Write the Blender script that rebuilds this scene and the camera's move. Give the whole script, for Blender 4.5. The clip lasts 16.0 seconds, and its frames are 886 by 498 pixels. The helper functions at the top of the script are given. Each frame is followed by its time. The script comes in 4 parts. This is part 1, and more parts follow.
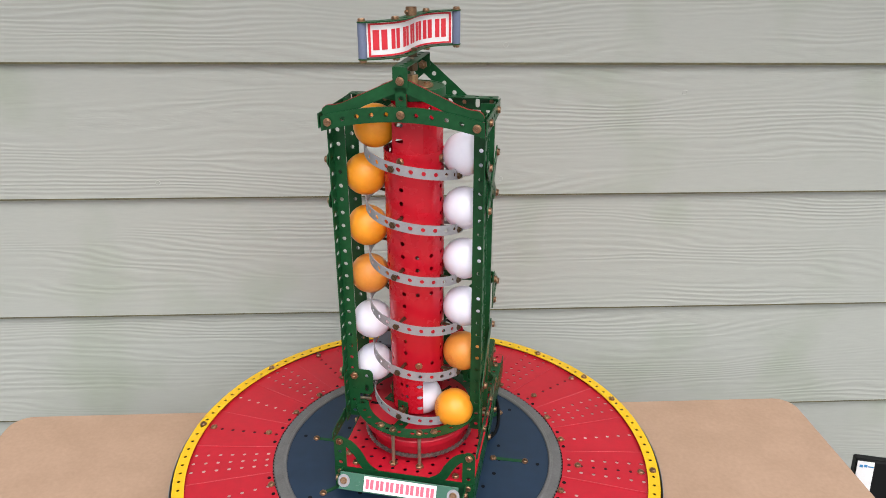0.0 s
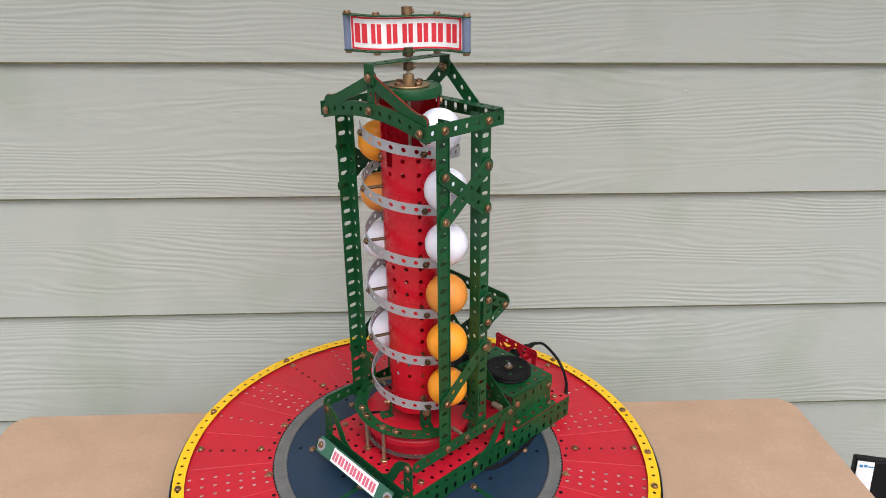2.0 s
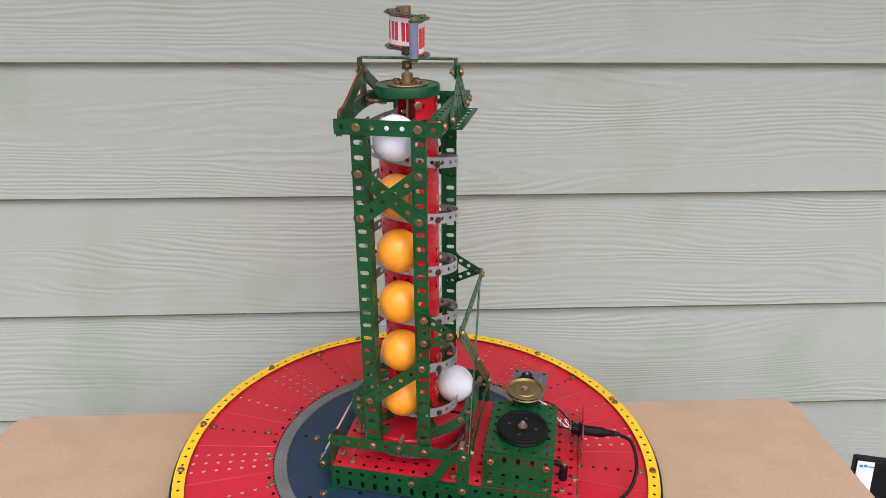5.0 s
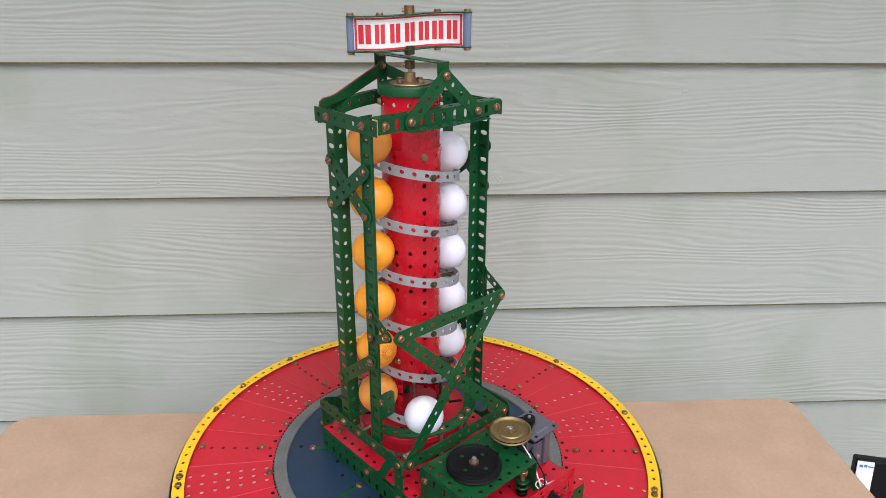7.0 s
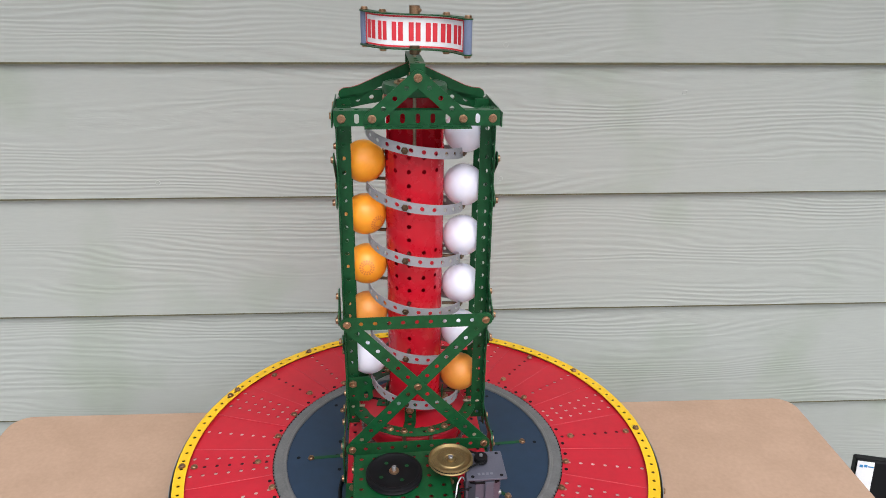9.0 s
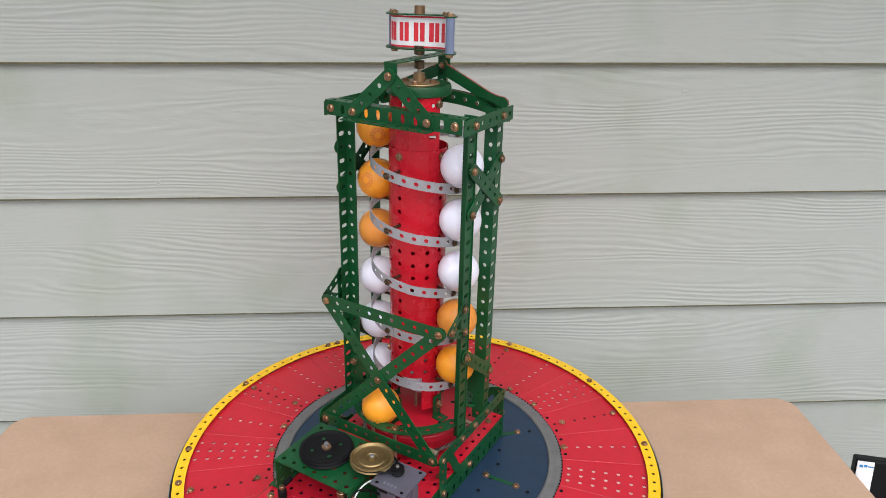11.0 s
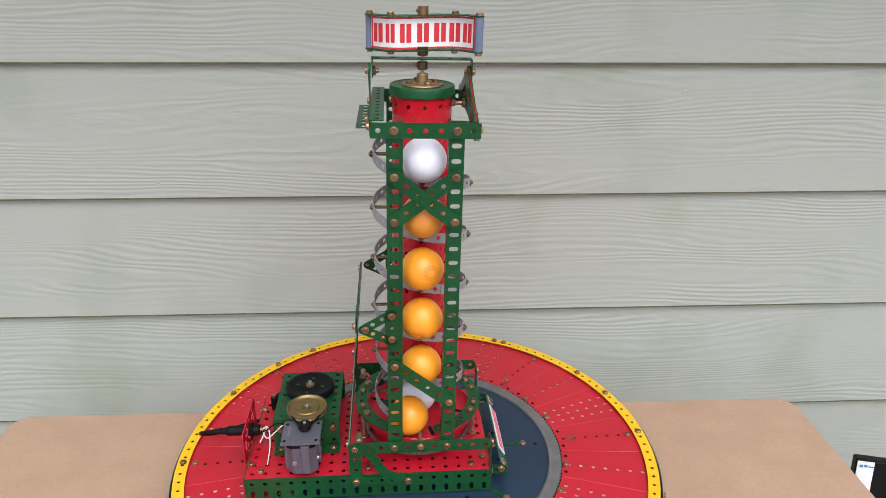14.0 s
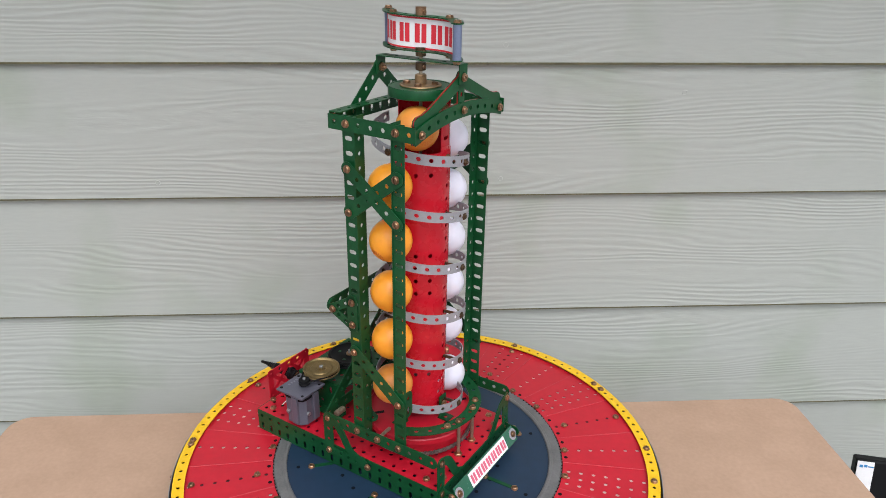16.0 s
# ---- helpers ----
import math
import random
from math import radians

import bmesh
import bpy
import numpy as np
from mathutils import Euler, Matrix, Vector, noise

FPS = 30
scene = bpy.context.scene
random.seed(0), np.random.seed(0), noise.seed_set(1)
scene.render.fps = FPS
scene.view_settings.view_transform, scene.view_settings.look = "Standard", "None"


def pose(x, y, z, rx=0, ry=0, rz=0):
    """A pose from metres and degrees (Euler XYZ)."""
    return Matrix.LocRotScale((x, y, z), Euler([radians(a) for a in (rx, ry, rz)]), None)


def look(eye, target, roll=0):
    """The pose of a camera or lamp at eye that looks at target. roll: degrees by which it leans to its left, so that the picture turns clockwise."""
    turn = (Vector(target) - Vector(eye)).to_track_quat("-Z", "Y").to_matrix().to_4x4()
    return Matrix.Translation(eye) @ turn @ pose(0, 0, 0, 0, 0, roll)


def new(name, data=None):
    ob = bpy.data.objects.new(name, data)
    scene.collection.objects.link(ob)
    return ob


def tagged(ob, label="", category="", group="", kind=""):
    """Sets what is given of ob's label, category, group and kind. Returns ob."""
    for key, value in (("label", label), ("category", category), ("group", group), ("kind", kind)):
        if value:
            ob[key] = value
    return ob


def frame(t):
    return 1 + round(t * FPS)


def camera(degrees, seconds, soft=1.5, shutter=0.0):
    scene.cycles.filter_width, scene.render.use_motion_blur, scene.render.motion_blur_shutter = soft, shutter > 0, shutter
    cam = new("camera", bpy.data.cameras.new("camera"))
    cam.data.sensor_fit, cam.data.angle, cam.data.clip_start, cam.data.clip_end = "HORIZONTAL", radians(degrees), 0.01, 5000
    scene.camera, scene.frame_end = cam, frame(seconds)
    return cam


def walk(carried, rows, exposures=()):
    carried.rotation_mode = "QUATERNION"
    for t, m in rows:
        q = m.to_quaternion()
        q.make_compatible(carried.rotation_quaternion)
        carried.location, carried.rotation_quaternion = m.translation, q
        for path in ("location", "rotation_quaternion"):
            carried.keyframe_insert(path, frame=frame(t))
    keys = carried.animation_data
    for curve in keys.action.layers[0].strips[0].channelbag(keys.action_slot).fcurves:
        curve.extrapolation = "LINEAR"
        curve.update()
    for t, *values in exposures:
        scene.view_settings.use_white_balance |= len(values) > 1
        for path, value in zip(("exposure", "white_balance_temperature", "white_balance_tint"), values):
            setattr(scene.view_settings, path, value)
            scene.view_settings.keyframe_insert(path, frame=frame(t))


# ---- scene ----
# ------------------------------------------------------------ camera
cam = camera(64.2, 16.0, soft=0.5)
EYE = Vector((0.0, -0.6250, 0.4819))
AIM = Vector((0.03846, 0.29515, 0.09234))
walk(cam, [(0.0, look(EYE, AIM, 0.526)), (16.0, look(EYE, AIM, 0.526))],
     exposures=[(0.0, 0.73, 6560, 10), (4.0, 0.72, 6540, 10), (6.5, 0.73, 6300, 10), (9.2, 0.73, 6300, 10), (11.5, 0.73, 6400, 10), (13.0, 0.73, 6430, 10), (14.5, 0.69, 6430, 10), (16.0, 0.66, 6280, 10)])

# ------------------------------------------------------------ light: open overcast sky, wall behind
world = bpy.data.worlds.new("sky")
scene.world = world
world.use_nodes = True
wn = world.node_tree.nodes
sky = wn.new("ShaderNodeTexSky")
sky.sky_type = "NISHITA"
sky.sun_disc = False
SUN_EL, SUN_AZ = 55.0, 167.0          # azimuth from +y, clockwise
sky.sun_elevation, sky.sun_rotation = radians(SUN_EL), radians(SUN_AZ)
sky.air_density, sky.dust_density, sky.ozone_density = 1.0, 3.0, 1.0
hsv = wn.new("ShaderNodeHueSaturation")
hsv.inputs["Saturation"].default_value = 0.36
world.node_tree.links.new(sky.outputs[0], hsv.inputs["Color"])
world.node_tree.links.new(hsv.outputs[0], wn["Background"].inputs["Color"])
wn["Background"].inputs["Strength"].default_value = 0.13
sun = new("sun", bpy.data.lights.new("sun", "SUN"))
sun.data.energy, sun.data.angle, sun.data.color = 1.2, radians(65), (1.0, 0.98, 0.96)
sd = Vector((math.sin(radians(SUN_AZ)) * math.cos(radians(SUN_EL)), math.cos(radians(SUN_AZ)) * math.cos(radians(SUN_EL)), math.sin(radians(SUN_EL))))
sun.matrix_world = look(sd * 5, (0, 0, 0))

# ------------------------------------------------------------ measures
P = 0.0127                    # hole spacing of the construction kit
T_KEYS = (0.0, 1.5, 3.5, 7.0, 9.0, 12.5, 14.5, 16.0)
T_TURN = (-13.3, -39.66, -75.9, -140.3, -176.3, -240.7, -277.3, -305.0)
OX, OY = 0.0027, -0.0011      # tower on the turntable
LEAN = Matrix.Rotation(radians(0.85), 4, "X") @ Matrix.Rotation(radians(-0.46), 4, "Y")
PHI0, SPIN = -150.0, 253.2    # rotor: degrees, degrees a second
UNEVEN_T = (0.0, 1.0, 1.5, 2.0, 2.5, 3.0, 4.0, 6.5, 7.5, 8.5, 9.0, 13.0, 14.0, 14.5, 15.0, 15.5, 16.0)
UNEVEN = (7.0, 6.0, 1.5, 0.5, -2.5, -1.0, -4.0, -1.0, -0.5, 1.0, 2.5, 2.5, 1.5, 7.0, 6.0, 4.5, 2.5)   # the drive runs a little unevenly
SLOW_FROM, SLOW_TO = 4.2, 6.3  # the drive flags here and loses one turn
DISC_Z = -0.0205
TABLE_Z = -0.060


def turn_at(t):
    """Turntable's angle: smooth through the known ones."""
    c = np.polyfit(T_KEYS, T_TURN, 4)
    return float(np.polyval(c, t))


def spin_at(t):
    """Rotor's angle in the world."""
    f = min(1.0, max(0.0, (t - SLOW_FROM) / (SLOW_TO - SLOW_FROM)))
    return PHI0 + SPIN * t - 360.0 * f * f * (3 - 2 * f) + float(np.interp(t, UNEVEN_T, UNEVEN))


def rounds_at(t):
    """Turns of the rotor against the tower since the start."""
    return (spin_at(t) - turn_at(t) - spin_at(0.0) + turn_at(0.0)) / 360.0


# ------------------------------------------------------------ materials
def material(name, color, rough=0.5, metal=0.0, var=0.12, scale=30.0, bump=0.0, bump_scale=200.0, spec=0.5, coat=0.0, tint=None, rough_var=0.1, random=0.0, stretch=None):
    m = bpy.data.materials.new(name)
    m.use_nodes = True
    n, l = m.node_tree.nodes, m.node_tree.links
    b = n["Principled BSDF"]
    tc = n.new("ShaderNodeTexCoord")
    src = tc.outputs["Object"]
    if stretch:
        mp = n.new("ShaderNodeMapping")
        mp.inputs["Scale"].default_value = stretch
        l.new(src, mp.inputs[0])
        src = mp.outputs[0]
    big = n.new("ShaderNodeTexNoise")
    big.inputs["Scale"].default_value, big.inputs["Detail"].default_value = scale, 6
    l.new(src, big.inputs["Vector"])
    fine = n.new("ShaderNodeTexNoise")
    fine.inputs["Scale"].default_value, fine.inputs["Detail"].default_value = scale * 9, 4
    l.new(src, fine.inputs["Vector"])
    mixn = n.new("ShaderNodeMath")
    mixn.operation = "MULTIPLY_ADD"
    mixn.inputs[1].default_value = 0.45
    l.new(fine.outputs["Fac"], mixn.inputs[0])
    half = n.new("ShaderNodeMath")
    half.operation = "MULTIPLY"
    half.inputs[1].default_value = 0.55
    l.new(big.outputs["Fac"], half.inputs[0])
    l.new(half.outputs[0], mixn.inputs[2])
    ramp = n.new("ShaderNodeValToRGB")
    c = Vector(color)
    t2 = Vector(tint) if tint else c * (1 + var)
    ramp.color_ramp.elements[0].position, ramp.color_ramp.elements[1].position = 0.3, 0.7
    ramp.color_ramp.elements[0].color = (*(c * (1 - var)), 1)
    ramp.color_ramp.elements[1].color = (*t2, 1)
    l.new(mixn.outputs[0], ramp.inputs[0])
    out = ramp.outputs[0]
    if random:
        oi = n.new("ShaderNodeObjectInfo")
        mr = n.new("ShaderNodeMapRange")
        mr.inputs["To Min"].default_value, mr.inputs["To Max"].default_value = 1 - random, 1 + random
        l.new(oi.outputs["Random"], mr.inputs[0])
        hs = n.new("ShaderNodeHueSaturation")
        l.new(mr.outputs[0], hs.inputs["Value"])
        l.new(out, hs.inputs["Color"])
        out = hs.outputs[0]
    l.new(out, b.inputs["Base Color"])
    rr = n.new("ShaderNodeMapRange")
    rr.inputs["To Min"].default_value, rr.inputs["To Max"].default_value = max(0.02, rough - rough_var), min(1, rough + rough_var)
    l.new(mixn.outputs[0], rr.inputs[0])
    l.new(rr.outputs[0], b.inputs["Roughness"])
    b.inputs["Metallic"].default_value = metal
    b.inputs["Specular IOR Level"].default_value = spec
    b.inputs["Coat Weight"].default_value = coat
    b.inputs["Coat Roughness"].default_value = 0.12
    if bump:
        bn = n.new("ShaderNodeTexNoise")
        bn.inputs["Scale"].default_value, bn.inputs["Detail"].default_value = bump_scale, 4
        l.new(src, bn.inputs["Vector"])
        bp = n.new("ShaderNodeBump")
        bp.inputs["Strength"].default_value, bp.inputs["Distance"].default_value = bump, 0.001
        l.new(bn.outputs["Fac"], bp.inputs["Height"])
        l.new(bp.outputs[0], b.inputs["Normal"])
    return m


GREEN = material("green_enamel", (0.0038, 0.055, 0.0160), 0.34, var=0.28, scale=25, bump=0.08, bump_scale=90, coat=0.0, spec=0.32, tint=(0.0072, 0.080, 0.025))
RED = material("red_enamel", (0.455, 0.0090, 0.024), 0.36, var=0.12, scale=14, bump=0.06, bump_scale=60, coat=0.0, spec=0.45)
DRUMRED = material("glossy_red_enamel", (0.49, 0.0062, 0.0185), 0.27, var=0.08, scale=14, bump=0.10, bump_scale=45, coat=0.10, spec=0.40)
DUSTYBRASS = material("dusty_brass", (0.36, 0.24, 0.13), 0.48, metal=0.85, var=0.3, scale=150)
DARKRED = material("maroon_enamel", (0.30, 0.006, 0.012), 0.4, var=0.15, scale=14)
YELLOW = material("yellow_enamel", (0.78, 0.47, 0.006), 0.38, var=0.08, scale=18, coat=0.2)
NAVY = material("navy_enamel", (0.0135, 0.030, 0.060), 0.32, var=0.18, scale=9, bump=0.05, bump_scale=40, coat=0.0, spec=0.35)
STEEL = material("dull_steel", (0.33, 0.33, 0.34), 0.42, metal=0.75, var=0.2, scale=60)
GREYPAINT = material("grey_toothed_metal", (0.15, 0.15, 0.15), 0.5, metal=0.3, var=0.25, scale=60)
SILVER = material("silver_grey_paint", (0.31, 0.31, 0.335), 0.4, metal=0.25, var=0.12, scale=60)
BRASS = material("aged_brass", (0.33, 0.196, 0.116), 0.30, metal=0.85, var=0.45, scale=120, random=0.25)
BRASSDISC = material("polished_brass", (0.31, 0.225, 0.105), 0.50, metal=1.0, var=0.25, scale=90)
DARKBRASS = material("darkened_brass", (0.105, 0.068, 0.040), 0.36, metal=0.8, var=0.4, scale=150)
BLACK = material("black_rubber", (0.005, 0.005, 0.006), 0.5, var=0.3, scale=60, spec=0.14)
MOTOR = material("grey_motor_casing", (0.115, 0.115, 0.15), 0.42, metal=0.3, var=0.12, scale=60)
STAMP = material("embossed_mark", (0.20, 0.20, 0.24), 0.45, metal=0.3, var=0.1)
WHITEWIRE = material("white_wire", (0.75, 0.75, 0.75), 0.4, var=0.05)
PAPER = material("white_paper", (0.78, 0.77, 0.78), 0.45, var=0.04, scale=40)
REDINK = material("red_print", (0.60, 0.020, 0.035), 0.45, var=0.08, scale=80)
PINKINK = material("faded_red_print", (0.62, 0.13, 0.20), 0.5, var=0.12, scale=80)
PALEGREEN = material("glossy_green_paint", (0.022, 0.115, 0.068), 0.25, var=0.12, scale=50, coat=0.5)
TUBE = material("blue_grey_tube", (0.13, 0.16, 0.25), 0.45, var=0.12, scale=80)
BALLWHITE = material("white_celluloid", (0.74, 0.73, 0.83), 0.38, var=0.03, scale=40)
BALLORANGE = material("orange_celluloid", (0.86, 0.33, 0.022), 0.34, var=0.06, scale=40)
BALLTAN = material("dull_orange_celluloid", (0.68, 0.262, 0.042), 0.40, var=0.08, scale=40)
for glow in (BALLWHITE, BALLORANGE, BALLTAN):
    pb = glow.node_tree.nodes["Principled BSDF"]
    pb.inputs["Subsurface Weight"].default_value = 0.35
    pb.inputs["Subsurface Radius"].default_value = (1.0, 0.9, 0.8)
    pb.inputs["Subsurface Scale"].default_value = 0.012
MARK = material("faded_stamp", (0.66, 0.20, 0.035), 0.5, var=0.1)
KRAFT = material("brown_kraft_paper", (0.40, 0.262, 0.178), 0.75, var=0.08, scale=24, bump=0.10, bump_scale=170, tint=(0.455, 0.305, 0.214))
BOXBLACK = material("black_plastic", (0.004, 0.004, 0.005), 0.5, var=0.2, scale=40, spec=0.2)
BLUEINK = material("blue_ink", (0.03, 0.20, 0.45), 0.5, var=0.1)
CONCRETE = material("grey_paving", (0.26, 0.25, 0.24), 0.85, var=0.2, scale=4, bump=0.4, bump_scale=60)
RODSTEEL = material("threaded_steel", (0.36, 0.30, 0.22), 0.42, metal=0.8, var=0.3, scale=300)


# pale pink that paints the sky's glint on the plate seams
EDGE_GLINT = material("pink_edge_glint", (0.54, 0.12, 0.14), 0.25, var=0.2, scale=200)


def siding_material():
    m = bpy.data.materials.new("painted_fibre_cement")
    m.use_nodes = True
    n, l = m.node_tree.nodes, m.node_tree.links
    b = n["Principled BSDF"]
    tc = n.new("ShaderNodeTexCoord")
    oi = n.new("ShaderNodeObjectInfo")
    off = n.new("ShaderNodeVectorMath")
    off.operation = "MULTIPLY_ADD"
    off.inputs[1].default_value = (7.0, 0.0, 3.0)
    l.new(oi.outputs["Random"], off.inputs[0])
    l.new(tc.outputs["Object"], off.inputs[2])
    mp = n.new("ShaderNodeMapping")
    mp.inputs["Scale"].default_value = (0.95, 1.0, 6.0)
    l.new(off.outputs[0], mp.inputs[0])
    warp = n.new("ShaderNodeTexNoise")
    warp.inputs["Scale"].default_value, warp.inputs["Detail"].default_value = 1.3, 2.0
    l.new(mp.outputs[0], warp.inputs["Vector"])
    mul = n.new("ShaderNodeMath")
    mul.operation = "MULTIPLY"
    mul.inputs[1].default_value = 21.0
    l.new(warp.outputs["Fac"], mul.inputs[0])
    sep = n.new("ShaderNodeSeparateXYZ")
    l.new(off.outputs[0], sep.inputs[0])
    lines = n.new("ShaderNodeMath")
    lines.operation = "MULTIPLY_ADD"
    lines.inputs[1].default_value = 122.0
    l.new(sep.outputs["Z"], lines.inputs[0])
    l.new(mul.outputs[0], lines.inputs[2])
    fine = n.new("ShaderNodeTexNoise")
    fine.inputs["Scale"].default_value, fine.inputs["Detail"].default_value = 9.0, 5.0
    l.new(mp.outputs[0], fine.inputs["Vector"])
    add = n.new("ShaderNodeMath")
    add.operation = "MULTIPLY_ADD"
    add.inputs[1].default_value = 1.8
    l.new(fine.outputs["Fac"], add.inputs[0])
    l.new(lines.outputs[0], add.inputs[2])
    sn = n.new("ShaderNodeMath")
    sn.operation = "SINE"
    six = n.new("ShaderNodeMath")
    six.operation = "MULTIPLY"
    six.inputs[1].default_value = 6.283
    l.new(add.outputs[0], six.inputs[0])
    l.new(six.outputs[0], sn.inputs[0])
    # where the grain is deep and where it fades
    fade = n.new("ShaderNodeTexNoise")
    fade.inputs["Scale"].default_value, fade.inputs["Detail"].default_value = 2.4, 2.0
    l.new(mp.outputs[0], fade.inputs["Vector"])
    fr = n.new("ShaderNodeMapRange")
    fr.inputs["From Min"].default_value, fr.inputs["From Max"].default_value = 0.38, 0.60
    l.new(fade.outputs["Fac"], fr.inputs[0])
    hgt = n.new("ShaderNodeMath")
    hgt.operation = "MULTIPLY"
    l.new(sn.outputs[0], hgt.inputs[0])
    l.new(fr.outputs[0], hgt.inputs[1])
    bp = n.new("ShaderNodeBump")
    bp.inputs["Strength"].default_value, bp.inputs["Distance"].default_value = 0.31, 0.0010
    l.new(hgt.outputs[0], bp.inputs["Height"])
    l.new(bp.outputs[0], b.inputs["Normal"])
    # paint, with faint green stains
    st = n.new("ShaderNodeTexNoise")
    st.inputs["Scale"].default_value, st.inputs["Detail"].default_value = 5.0, 3.0
    l.new(off.outputs[0], st.inputs["Vector"])
    sr = n.new("ShaderNodeValToRGB")
    sr.color_ramp.elements[0].position, sr.color_ramp.elements[1].position = 0.55, 0.76
    sr.color_ramp.elements[0].color = (0.380, 0.395, 0.364, 1)
    sr.color_ramp.elements[1].color = (0.300, 0.338, 0.268, 1)
    l.new(st.outputs["Fac"], sr.inputs[0])
    dirt = n.new("ShaderNodeTexNoise")
    dirt.inputs["Scale"].default_value, dirt.inputs["Detail"].default_value = 60.0, 5.0
    l.new(mp.outputs[0], dirt.inputs["Vector"])
    dr = n.new("ShaderNodeMapRange")
    dr.inputs["To Min"].default_value, dr.inputs["To Max"].default_value = 0.94, 1.05
    l.new(dirt.outputs["Fac"], dr.inputs[0])
    hs = n.new("ShaderNodeHueSaturation")
    l.new(sr.outputs[0], hs.inputs["Color"])
    l.new(dr.outputs[0], hs.inputs["Value"])
    l.new(hs.outputs[0], b.inputs["Base Color"])
    b.inputs["Roughness"].default_value = 0.62
    return m


SIDING = siding_material()
# dark olive for the lap lines: painted shadow tinged with grime
LAP_SHADE_GRIME = material("olive_lap_shade_grime", (0.115, 0.105, 0.055), 0.8, var=0.5, scale=25)


# ------------------------------------------------------------ building helpers
class Geo:
    """Vertices and faces gathered for one mesh."""

    def __init__(self):
        self.v, self.f = [], []

    def add(self, vs, fs, m=None):
        o = len(self.v)
        self.v += [tuple(m @ Vector(p)) for p in vs] if m is not None else [tuple(p) for p in vs]
        self.f += [tuple(i + o for i in q) for q in fs]
        return self

    def mesh(self, name, mat, smooth=None):
        me = bpy.data.meshes.new(name)
        me.from_pydata(self.v, [], self.f)
        me.materials.append(mat)
        bm = bmesh.new()
        bm.from_mesh(me)
        bmesh.ops.remove_doubles(bm, verts=bm.verts, dist=0.00004)
        bmesh.ops.recalc_face_normals(bm, faces=bm.faces)
        if smooth is not None:
            for q in bm.faces:
                q.smooth = True
            for e in bm.edges:
                if len(e.link_faces) == 2 and e.calc_face_angle(0) > radians(smooth):
                    e.smooth = False
        bm.to_mesh(me)
        bm.free()
        return me


def part(name, geo, mat, parent=None, label="", at=None, smooth=None):
    """One mesh object, under its thing or part."""
    me = geo if isinstance(geo, bpy.types.Mesh) else geo.mesh(name, mat, smooth)
    ob = new(name, me)
    if parent is not None:
        ob.parent = parent
    if at is not None:
        ob.matrix_basis = at
    if label:
        tagged(ob, label)
    return ob


def box(sx, sy, sz, bevel=0.0, at=None):
    g = Geo()
    bm = bmesh.new()
    bmesh.ops.create_cube(bm, size=1.0, matrix=Matrix.Diagonal((sx, sy, sz, 1)))
    if bevel:
        bmesh.ops.bevel(bm, geom=bm.edges[:], offset=bevel, segments=2, affect="EDGES", profile=0.6)
    bm.verts.index_update()
    g.add([v.co for v in bm.verts], [[v.index for v in f.verts] for f in bm.faces], at)
    bm.free()
    return g


def lathe(profile, seg=32, at=None, closed=False):
    """Turns (radius, z) pairs about z."""
    vs, fs = [], []
    n = len(profile)
    for k in range(seg):
        a = 2 * math.pi * k / seg
        for r, z in profile:
            vs.append((r * math.cos(a), r * math.sin(a), z))
    for k in range(seg):
        k2 = (k + 1) % seg
        for i in range(n if closed else n - 1):
            j = (i + 1) % n
            fs.append((k * n + i, k2 * n + i, k2 * n + j, k * n + j))
    if not closed:
        if profile[0][0] > 1e-6:
            fs.append([k * n for k in range(seg)][::-1])
        if profile[-1][0] > 1e-6:
            fs.append([k * n + n - 1 for k in range(seg)])
    return Geo().add(vs, fs, at)


def rod(a, b, r, seg=12):
    a, b = Vector(a), Vector(b)
    m = Matrix.Translation(a) @ (b - a).to_track_quat("Z", "Y").to_matrix().to_4x4()
    h = (b - a).length
    return lathe([(r * 0.85, 0), (r, r * 0.15), (r, h - r * 0.15), (r * 0.85, h)], seg, m)


def tube_along(pts, r, seg=8):
    g = Geo()
    pts = [Vector(p) for p in pts]
    vs, fs = [], []
    for i, p in enumerate(pts):
        d = (pts[min(i + 1, len(pts) - 1)] - pts[max(i - 1, 0)]).normalized()
        q = d.to_track_quat("Z", "Y")
        for k in range(seg):
            a = 2 * math.pi * k / seg
            vs.append(p + q @ Vector((r * math.cos(a), r * math.sin(a), 0)))
    for i in range(len(pts) - 1):
        for k in range(seg):
            k2 = (k + 1) % seg
            fs.append((i * seg + k, i * seg + k2, (i + 1) * seg + k2, (i + 1) * seg + k))
    fs.append(list(range(seg))[::-1])
    fs.append([(len(pts) - 1) * seg + k for k in range(seg)])
    return g.add(vs, fs)


def spline(ctrl, n=12):
    """Points of a smooth curve through the control points."""
    c = [Vector(p) for p in ctrl]
    c = [2 * c[0] - c[1]] + c + [2 * c[-1] - c[-2]]
    out = []
    for i in range(1, len(c) - 2):
        for k in range(n):
            t = k / n
            a, b, d, e = c[i - 1], c[i], c[i + 1], c[i + 2]
            out.append(0.5 * ((2 * b) + (d - a) * t + (2 * a - 5 * b + 4 * d - e) * t * t + (3 * b - a - 3 * d + e) * t ** 3))
    out.append(c[-2])
    return out


